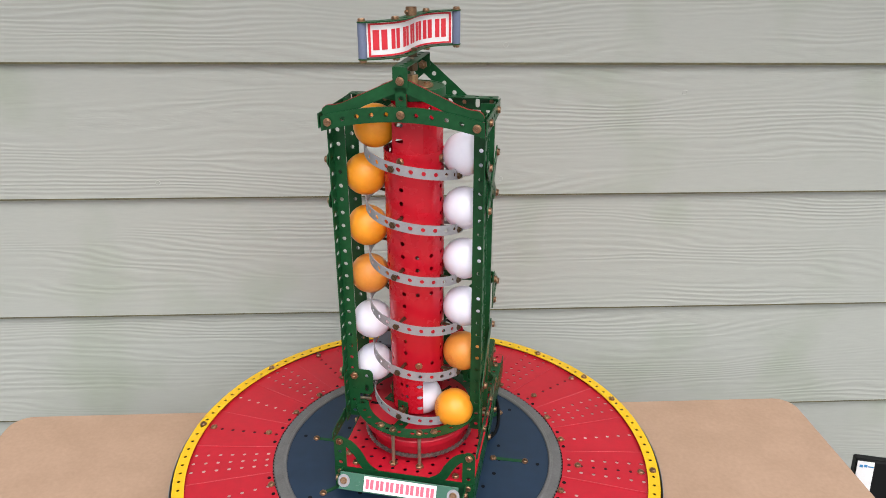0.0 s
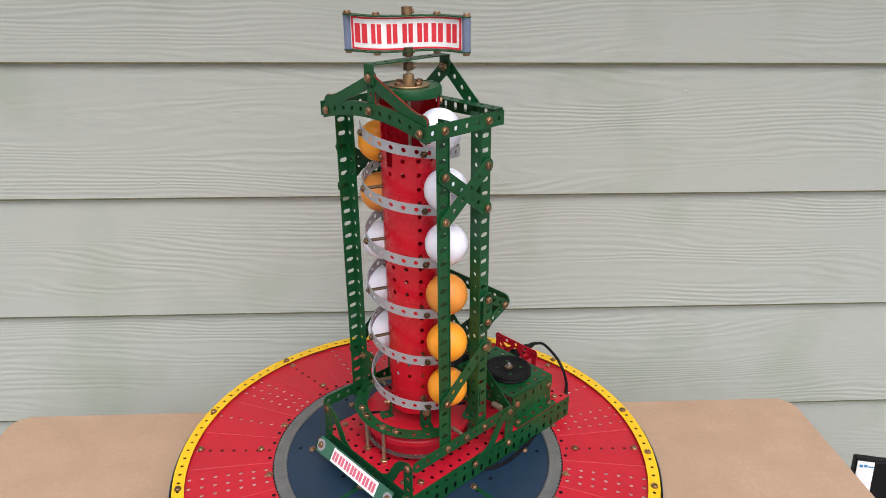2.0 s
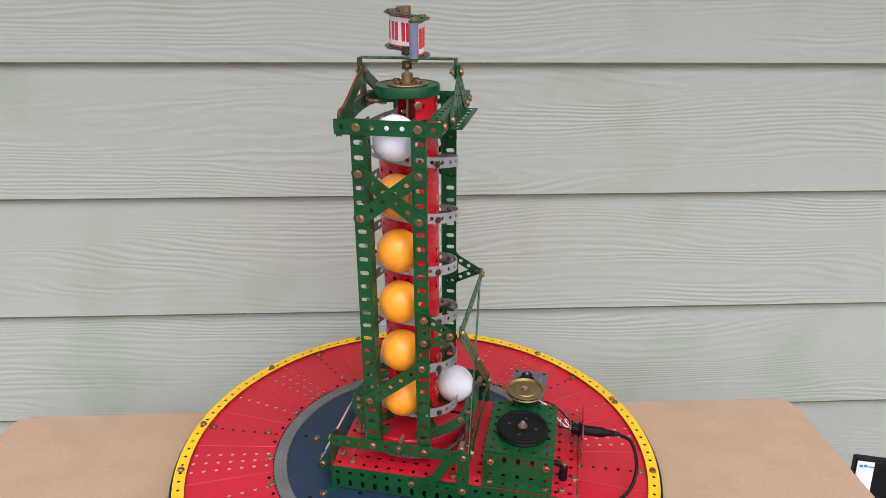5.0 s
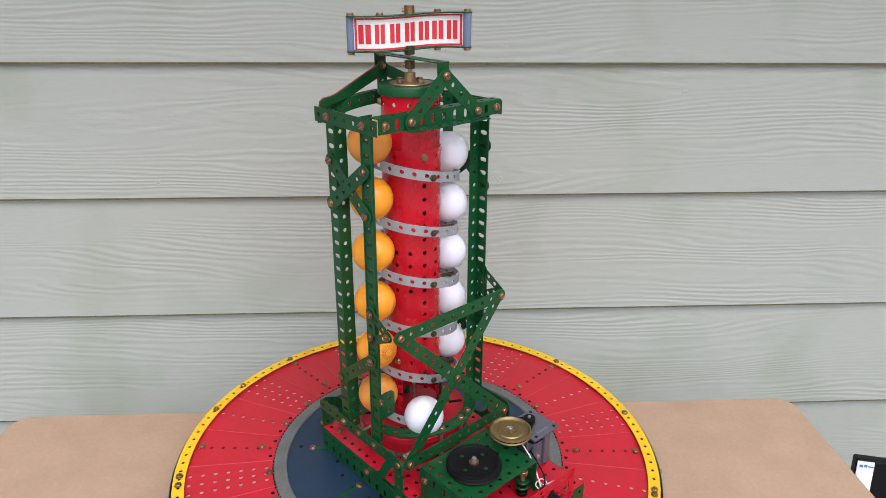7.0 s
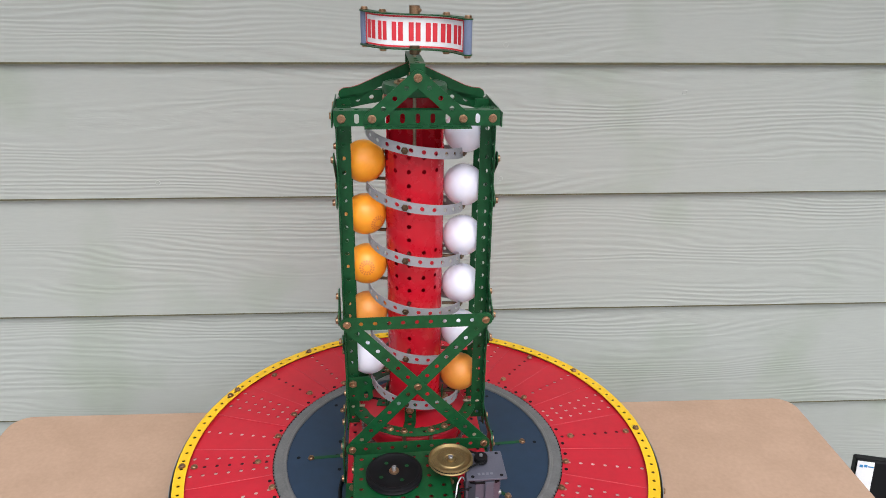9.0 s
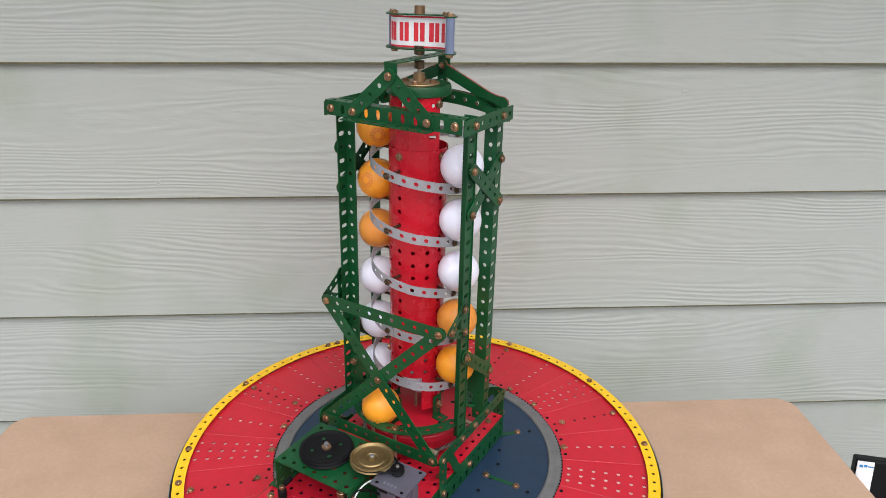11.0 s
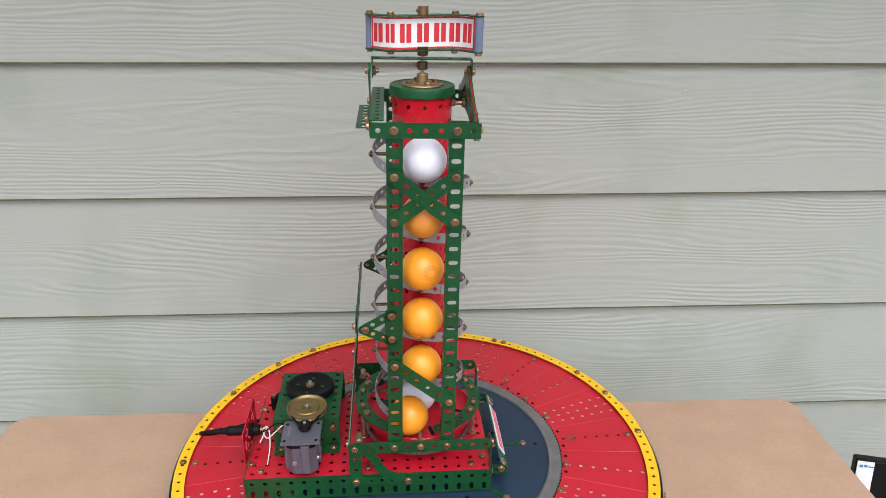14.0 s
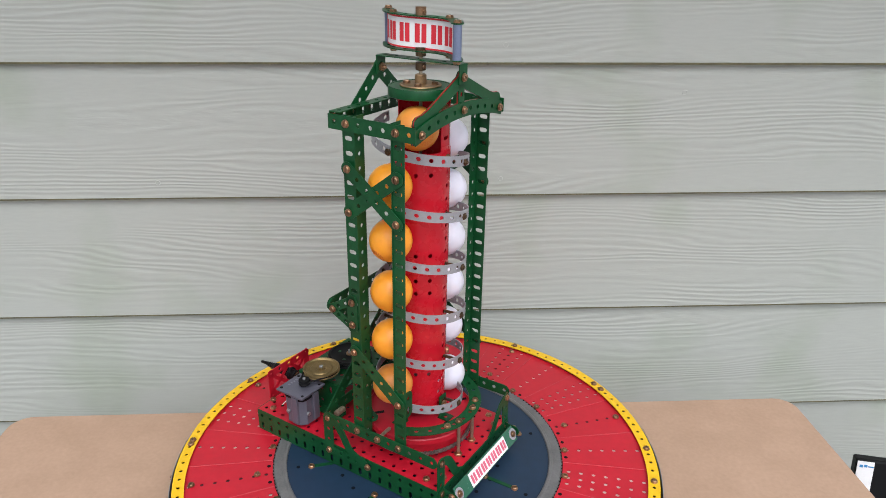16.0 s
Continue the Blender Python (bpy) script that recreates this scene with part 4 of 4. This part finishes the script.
def build_flag():
    zb, zt = 0.4040, 0.4305
    flag = part("flag", ribbon(-FL + 0.003, FL - 0.003, zb, zt, -0.0005, 0.0005), PAPER, rotor, "wavy white two-sided flag with red border")
    for sd in (1, -1):
        o0, o1 = sd * 0.0006, sd * 0.0009
        for z0, z1 in ((zb + 0.0002, zb + 0.0016), (zt - 0.0016, zt - 0.0002)):
            part("border", ribbon(-FL + 0.004, FL - 0.004, z0, z1, o0, o1), REDINK, flag)
        for s in (1, -1):
            part("border", ribbon(s * (FL - 0.0040), s * (FL - 0.0056), zb + 0.0016, zt - 0.0016, o0, o1, 3), REDINK, flag)
        for k in range(7):
            u = (k - 3) * 0.0126
            w = (0.0052, 0.0040, 0.0042, 0.0042, 0.0046, 0.0050, 0.0044)[k if sd < 0 else 6 - k]
            for c in (-1, 1):
                part("lettering", ribbon(u + c * w * 0.58 - w * 0.42, u + c * w * 0.58 + w * 0.42, zb + 0.0055, zt - 0.0055, o0, o1, 4), REDINK, flag)
    for z, nrm in ((zt + 0.0006, 1), (zb - 0.0016, -1)):
        def warp(u, v, w, z=z):
            x, y, h = flag_point(u, z, v)
            return (x, y, h + w)
        part("flag_rail", sheet(9, 1, warp=warp, du=2 * (FL + 0.004) / 9, dv=0.0105, rounded=(True, True)), GREEN, rotor, "green curved strip edging the flag")
        for u in (-FL, -FL * 0.5, FL * 0.5, FL):
            x, y, h = flag_point(u, z)
            bolt(rotor, (x, y, h + (0.001 if nrm > 0 else 0)), (0, 0, nrm))
    for u in (-FL, FL):
        x, y, h = flag_point(u, 0)
        part("tube", lathe([(0.0036, zb - 0.0006), (0.0036, zt + 0.0004)], 20, Matrix.Translation((x, y, h))), TUBE, rotor, "blue-grey spacer tube", smooth=35)


build_drum()
build_spiral()
build_flag()


# ------------------------------------------------------------ drive at the back of the base
def build_drive():
    # green gearbox: flanged plate on two side plates
    zt = 0.0410
    x0, x1, y0, y1 = -0.0250, 0.0608, 0.0812, 0.1480
    cx, cy = (x0 + x1) / 2, (y0 + y1) / 2
    top = sheet(7, 5, du=(x1 - x0) / 7, dv=(y1 - y0) / 5, hr=0.0021)
    gearbox = part("gearbox_plate", placed(top, Matrix.Translation((cx, cy, zt))), GREEN, tower, "green perforated plate over the drive")
    side = sheet(5, 2, du=(y1 - y0) / 5, dv=(zt - 0.0068) / 2, hole=lambda i, j: "v" if j == 1 else "o")
    for x, s in ((x1 - 0.001, 1), (x0, -1)):
        part("gearbox_side", placed(side, frame_m((x, cy, (zt + 0.0068) / 2), (0, s, 0), (0, 0, 1))), GREEN, tower)
        foot = sheet(5, 1, du=(y1 - y0) / 5)
        part("gearbox_foot", placed(foot, frame_m((x + s * (0.0045 if s > 0 else 0.006), cy, 0.0080), (1, 0, 0), (0, 1, 0)) @ Matrix.Rotation(math.pi / 2, 4, "Z")), GREEN, tower)
        for y in (y0 + 0.0070, y1 - 0.0065):
            bolt(tower, (x + s * 0.0045, y, 0.0088), (0, 0, 1))
            bolt(tower, (x + (0.002 if s > 0 else -0.001), y, zt - 0.010), (s, 0, 0))
    flange = sheet(5, 1, du=(y1 - y0) / 5, dv=0.0124, hole=lambda i, j: "v" if 0 < i < 4 else "o")
    part("gearbox_flange", placed(flange, frame_m((x1 + 0.0002, cy, zt - 0.0062), (0, 1, 0), (0, 0, 1))), GREEN, tower)
    # black pulley
    pul = part("black_pulley", lathe([(0.0, 0.0), (0.0235, 0.0), (0.0250, 0.0010), (0.0256, 0.0022), (0.0228, 0.0042), (0.0256, 0.0062), (0.0250, 0.0074), (0.0225, 0.0078), (0.0205, 0.0066), (0.0070, 0.0060), (0.0058, 0.0066), (0.0, 0.0066)], 48), BLACK, tower, "black grooved plastic pulley", Matrix.Translation((0.0250, 0.1150, zt + 0.0012)), smooth=35)
    part("axle", rod((0, 0, -0.004), (0, 0, 0.0120), 0.0021), STEEL, pul)
    part("axle_bush", lathe([(0.0, 0.0066), (0.0046, 0.0066), (0.0044, 0.0080), (0.0, 0.0080)], 20), BRASS, pul)
    for k in range(4):
        a = radians(90 * k + 30)
        part("bore_mark", lathe([(0.0017, 0.0063), (0.0017, 0.0067)], 12, Matrix.Translation((0.0135 * math.cos(a), 0.0135 * math.sin(a), 0))), GREEN, pul)
    # brass pulley
    br = part("brass_pulley", lathe([(0.0, 0.0), (0.0185, 0.0), (0.0198, 0.0008), (0.0202, 0.0016), (0.0180, 0.0030), (0.0202, 0.0044), (0.0200, 0.0054), (0.0186, 0.0058), (0.0172, 0.0036), (0.0162, 0.0032), (0.0125, 0.0034), (0.0115, 0.0042), (0.0060, 0.0042), (0.0052, 0.0036), (0.0040, 0.0036), (0.0038, 0.0052), (0.0, 0.0052)], 48), BRASSDISC, tower, "brass grooved pulley", Matrix.Translation((-0.0265, 0.1125, zt + 0.0122)), smooth=35)
    part("axle", rod((0, 0, -0.0100), (0, 0, 0.0072), 0.0021), STEEL, br)
    part("boss", rod((0, 0, -0.0090), (0, 0, 0.0), 0.0042), BRASS, br)
    # motor
    mx, my = -0.0560, 0.1150
    prof = rounded_rect(-0.0142, 0.0142, -0.0142, 0.0142, 0.0058, 1)
    motor = part("motor", placed(slab(prof, 0.0105, 0.0480, 0.0010), Matrix.Translation((mx, my, 0))), MOTOR, tower, "blue-grey electric motor with clamped square casing")
    part("motor_plate", box(0.0365, 0.0370, 0.0022, 0.0008, Matrix.Translation((mx - 0.0010, my, 0.0490))), MOTOR, motor)
    for k in range(4):
        a = radians(90 * k)
        q = Matrix.Translation((mx, my, 0)) @ Matrix.Rotation(a, 4, "Z")
        part("side_clamp", box(0.0085, 0.0040, 0.0330, 0.0012, q @ Matrix.Translation((-0.004, 0.0150, 0.0285))), MOTOR, motor)
        part("clamp_screw", rod(q @ Vector((0.007, 0.0135, 0.024)), q @ Vector((0.007, 0.0164, 0.024)), 0.0022), STEEL, motor)
        # black disc for the dark of a screw hole, laid on the uncut plate
        part("bore_mark", lathe([(0.0016, 0.0502), (0.0016, 0.0505)], 10, Matrix.Translation((mx - 0.0015 + (0.0130 if k % 2 else -0.0130), my + (0.0150 if k > 1 else -0.0150), 0))), BLACK, motor)
    for k in range(4):
        part("stamped_mark", box(0.0022, 0.0028, 0.0003, 0, Matrix.Translation((mx - 0.006 + 0.0038 * k, my + 0.012, 0.0502))), STAMP, motor)
    part("spindle", rod((mx + 0.0018, my - 0.0030, 0.050), (mx + 0.0018, my - 0.0030, 0.0600), 0.0016), STEEL, motor)
    part("worm_pulley", lathe([(0.0, 0.0525), (0.0060, 0.0525), (0.0062, 0.0535), (0.0040, 0.0550), (0.0062, 0.0565), (0.0058, 0.0580), (0.0, 0.0580)], 20, Matrix.Translation((mx + 0.0018, my - 0.0030, 0))), BLACK, motor)
    # belt round the small and the brass pulley
    pts = []
    c1, r1 = Vector((mx + 0.0018, my - 0.0030)), 0.0044
    c2, r2 = Vector((-0.0265, 0.1125)), 0.0184
    d = (c1 - c2)
    base = math.atan2(d.y, d.x)
    sp = math.acos((r2 - r1) / d.length)
    for k in range(25):
        a = base + sp + (2 * math.pi - 2 * sp) * k / 24
        pts.append((c2.x + r2 * math.cos(a), c2.y + r2 * math.sin(a), zt + 0.0152))
    for k in range(9):
        a = base - sp + 2 * sp * k / 8
        pts.append((c1.x + r1 * math.cos(a), c1.y + r1 * math.sin(a), 0.0552))
    pts.append(pts[0])
    part("belt", tube_along(pts, 0.0010, 6), BLACK, tower, "thin black rubber drive belt")
    # red bracket with the power socket
    by, xa, xb, xs = 0.1742, -0.0445, 0.0135, -0.0155
    g = Geo()
    for a, b, w, nh, hr in (((xa, 0.008), (xa, 0.038), 0.0070, 2, 0.001), ((xb, 0.008), (xb, 0.038), 0.0070, 2, 0.001), ((xa, 0.0365), (xb, 0.0365), 0.0090, 5, 0.0021), ((xa, 0.0085), (xb, 0.0085), 0.0080, 5, 0.0021), ((xa + 0.003, 0.033), (xs - 0.004, 0.0135), 0.0042, 3, 0.0006), ((xb - 0.003, 0.033), (xs + 0.004, 0.0135), 0.0042, 3, 0.0006), ((xa + 0.003, 0.0125), (xs - 0.004, 0.032), 0.0042, 3, 0.0006), ((xb - 0.003, 0.0125), (xs + 0.004, 0.032), 0.0042, 3, 0.0006)):
        q = strip_between((a[0], by, a[1]), (b[0], by, b[1]), (0, 1, 0), nh, w, hr=hr)
        g.add(q.v, q.f)
    part("socket_bracket", g, RED, tower, "red lattice bracket holding the power socket")
    part("socket", rod((xs, by - 0.0105, 0.0235), (xs, by + 0.003, 0.0235), 0.0058), BLACK, tower)
    part("socket_collar", rod((xs, by - 0.004, 0.0235), (xs, by - 0.001, 0.0235), 0.0078), BLACK, tower)
    part("socket_tip", rod((xs, by - 0.013, 0.0235), (xs, by - 0.0105, 0.0235), 0.0036), BRASS, tower)
    turn = Matrix.Translation((xs, by + 0.003, 0.0235)) @ Matrix.Rotation(-math.pi / 2, 4, "X")
    part("plug", lathe([(0.0052, 0), (0.0052, 0.018), (0.0036, 0.022), (0.0036, 0.0235), (0.0030, 0.0245), (0.0034, 0.0260), (0.0028, 0.0275), (0.0032, 0.0290), (0.0026, 0.0310), (0.0020, 0.036)], 16, turn), BLACK, tower, "black barrel plug")
    cable = spline([(xs, by + 0.037, 0.0235), (-0.0105, 0.2250, 0.0185), (0.009, 0.2306, 0.002), (0.030, 0.2212, -0.013), (0.050, 0.1950, -0.0176), (0.060, 0.172, -0.0182), (0.0630, 0.142, -0.0184), (0.0690, 0.116, -0.0185), (0.0755, 0.090, -0.0185), (0.0785, 0.060, -0.0182), (0.0745, 0.0376, -0.0182), (0.060, 0.020, -0.0182)], 8)
    part("cable", tube_along(cable, 0.0018, 8), BLACK, tower, "thin black power cable")
    for pts, mat in (([(xs, by - 0.012, 0.0235), (xs + 0.001, by - 0.017, 0.0265), (xs - 0.007, by - 0.021, 0.024), (xs - 0.018, by - 0.022, 0.0130), (xs - 0.036, by - 0.022, 0.0080)], WHITEWIRE),
                     ([(xs, by - 0.012, 0.0225), (xs - 0.003, by - 0.022, 0.022), (xs - 0.004, by - 0.040, 0.030), (mx + 0.012, my + 0.012, 0.036)], BLACK),
                     ([(xs - 0.001, by - 0.012, 0.0245), (xs - 0.005, by - 0.018, 0.0290), (xs - 0.011, by - 0.016, 0.0260), (xs - 0.014, by - 0.012, 0.0180)], WHITEWIRE)):
        part("wire", tube_along(spline(pts, 8), 0.0006, 6), mat, tower)
    # screw terminal under the plate, with its washers, and the leads to the motor
    tx, ty = -0.0135, 0.1420
    for r, z0, z1, mat in ((0.0020, 0.0068, 0.0408, RODSTEEL), (0.0052, 0.0075, 0.0120, BLACK), (0.0060, 0.0150, 0.0172, GREEN), (0.0046, 0.0172, 0.0215, BLACK), (0.0060, 0.0215, 0.0236, GREEN), (0.0044, 0.0300, 0.0350, BRASS)):
        part("terminal", lathe([(0.0, z0), (r * 0.92, z0), (r, z0 + 0.0004), (r, z1 - 0.0004), (r * 0.92, z1), (0.0, z1)], 18, Matrix.Translation((tx, ty, 0))), mat, tower, smooth=35)
    for pts, mat in (([(-0.040, 0.118, 0.034), (-0.0365, 0.1190, 0.0410), (-0.0318, 0.1270, 0.0420), (-0.0290, 0.1370, 0.0385), (-0.0272, 0.1460, 0.0290), (-0.0240, 0.1560, 0.0190), (xs, by - 0.012, 0.0245)], WHITEWIRE),
                     ([(-0.042, 0.124, 0.030), (-0.0340, 0.1330, 0.0400), (-0.0285, 0.1440, 0.0400), (-0.0275, 0.1540, 0.0320), (-0.0230, 0.1610, 0.0260), (xs, by - 0.012, 0.0225)], BLACK)):
        part("wire", tube_along(spline(pts, 8), 0.0007, 6), mat, tower)
    part("motor_band", slab(rounded_rect(mx - 0.0149, mx + 0.0149, my - 0.0149, my + 0.0149, 0.0058, 2), 0.0412, 0.0436, 0.0004), BLACK, motor)
    # long tie rods from the rear lugs to the rail
    for s in (1, -1):
        part("corner_block", rod((s * 0.0640, 0.0600, ZR + 0.001), (s * 0.0520, 0.0600, ZR + 0.001), 0.0034), RODSTEEL, tower)
    for x, y in ((0.0430, 0.1690), (-0.0490, 0.1690)):
        bolt(tower, (x, y, 0.0068), (0, 0, 1))
    part("knob", rod((0.0440, 0.1580, 0.007), (0.0440, 0.1580, 0.0225), 0.0042), BLACK, tower)
    part("knob_screw", rod((0.0440, 0.1580, 0.0225), (0.0440, 0.1580, 0.0262), 0.0026), BRASS, tower)
    part("cross_axle", rod((0.0440, 0.1450, 0.0260), (0.0440, 0.1545, 0.0250), 0.0024), BLACK, tower)

    return pul, br


black_pulley, brass_pulley = build_drive()


def build_chain():
    """Drive chain round the wheel: small links."""
    g = Geo()
    n, r, z = 72, 0.0542, 0.0168
    for k in range(n):
        for half, (sx, sy, sz) in ((0.0, (0.0016, 0.0044, 0.0040)), (0.5, (0.0042, 0.0026, 0.0020))):
            m = Matrix.Rotation(2 * math.pi * (k + half) / n, 4, "Z") @ Matrix.Translation((r, 0, z)) @ Matrix.Rotation(0.35, 4, "X")
            q = box(sx, sy, sz, 0.0004, m)
            g.add(q.v, q.f)
    ob = part("chain", g, material("dark_steel_chain", (0.19, 0.17, 0.16), 0.36, metal=0.7, var=0.4, scale=200), tower, "dark steel link chain")
    tagged(ob, kind="stuff")


build_chain()


# ------------------------------------------------------------ balls
BALL_R = 0.0195
COLOURS = "WWTOOOOTWWWWW"
RC = 0.0462


def ball_at(s):
    """Place in the tower's space at phase s of the 13-phase round."""
    s %= 13.0
    half = s >= 6.25
    p = s - 6.25 if half else s             # phase on this side
    side = 0.0 if half else 180.0
    z0 = 0.0740 if half else 0.0885
    last = 5.0 if not half else 5.26
    if not half and s > 6.07:
        p, side, z0, last, half = s - 6.25, 0.0, 0.0740, 5.26, True
    if half and s > 12.58:
        p, side, z0, last = s - 13.0, 180.0, 0.0885, 5.0
    top = z0 + 0.0508 * last
    roll = last - (0.07 if half else 0.04)      # leaves its column here
    if p < roll:
        return (side, RC, max(z0 + 0.0508 * p, 0.0560))
    q = p - roll
    if q < 0.13:
        f = q / 0.13
        return (side + 35 * f, RC + (0.0062 - RC) * f, top - 0.004 + 0.002 * f)
    if q < 0.34:
        f = min(1.0, max(0.0, (q - 0.155) / 0.17))
        return (side + 35 + 25 * f, 0.0062, top - 0.002 + (0.0580 - top) * f * f)
    # carried round the tray to the other side
    nxt = (6.07 if side == 180.0 else 12.58)
    f = min(1.0, max(0.0, (s - (nxt - 0.46)) / 0.14))
    a = side + 180 - 360 * 1.0 * (nxt - s)
    r = 0.0062 + (0.0455 - 0.0062) * f * f * (3 - 2 * f)
    return (a, min(r, RC), 0.0560)


def build_balls():
    balls = []
    me = {}
    for key, mat in (("W", BALLWHITE), ("O", BALLORANGE), ("T", BALLTAN)):
        bm = bmesh.new()
        bmesh.ops.create_uvsphere(bm, u_segments=40, v_segments=24, radius=BALL_R)
        for f in bm.faces:
            f.smooth = True
        me[key] = bpy.data.meshes.new("ball")
        bm.to_mesh(me[key])
        bm.free()
        me[key].materials.append(mat)
    stamp = Geo()
    for k in range(16):
        a = 2 * math.pi * k / 16
        for ring, w in ((0.34, 0.0016), (0.22, 0.0012)):
            m = Matrix.Rotation(a, 4, "Z") @ Matrix.Rotation(ring, 4, "Y") @ Matrix.Translation((0, 0, BALL_R + 0.00002))
            stamp.add(*(lambda q: (q.v, q.f))(box(0.0018, w, 0.0001, 0, m)))
    stamp_me = stamp.mesh("stamp", MARK)
    for i, c in enumerate(COLOURS):
        b = new("ball", me[c])
        tagged(b, {"W": "plain white celluloid table tennis ball", "O": "orange celluloid table tennis ball with a faint round stamp", "T": "dull tan orange celluloid table tennis ball with a faint stamp"}[c], "ball", "balls in the lift")
        if c in "OT":
            q = Matrix.Rotation(radians(70 + 37 * i), 4, "Z") @ Matrix.Rotation(radians(80 + 23 * (i % 3)), 4, "X")
            part("stamp", stamp_me, None, b, at=q)
        balls.append(b)
    return balls


balls = build_balls()


# ------------------------------------------------------------ what moves
def motions():
    times = [0.5 * k for k in range(33)]
    walk(turntable, [(t, Matrix.Translation((0.0015, 0, 0)) @ Matrix.Rotation(radians(turn_at(t)), 4, "Z")) for t in times])
    base = Matrix.Translation((OX, OY, 0))
    walk(tower, [(t, Matrix.Rotation(radians(turn_at(t)), 4, "Z") @ base) for t in times])
    steps = [0.2 * k for k in range(81)]
    walk(rotor, [(t, LEAN @ Matrix.Rotation(radians(spin_at(t) - turn_at(t)), 4, "Z")) for t in steps])
    tenths = [0.1 * k for k in range(161)]
    for wheel, rate in ((black_pulley, 640.0), (brass_pulley, -720.0)):
        rest = wheel.matrix_basis.copy()
        walk(wheel, [(t, rest @ Matrix.Rotation(radians(rate * t), 4, "Z")) for t in tenths])
    fine = [k / 15 for k in range(241)]
    for i, b in enumerate(balls):
        rows = []
        for t in fine:
            a, r, z = ball_at(i + rounds_at(t))
            a = radians(a)
            local = LEAN @ Vector((r * math.cos(a), r * math.sin(a), z))
            m = Matrix.Rotation(radians(turn_at(t)), 4, "Z") @ base
            rows.append((t, Matrix.Translation(m @ local) @ Matrix.Rotation(radians(turn_at(t)), 4, "Z")))
        walk(b, rows)


motions()
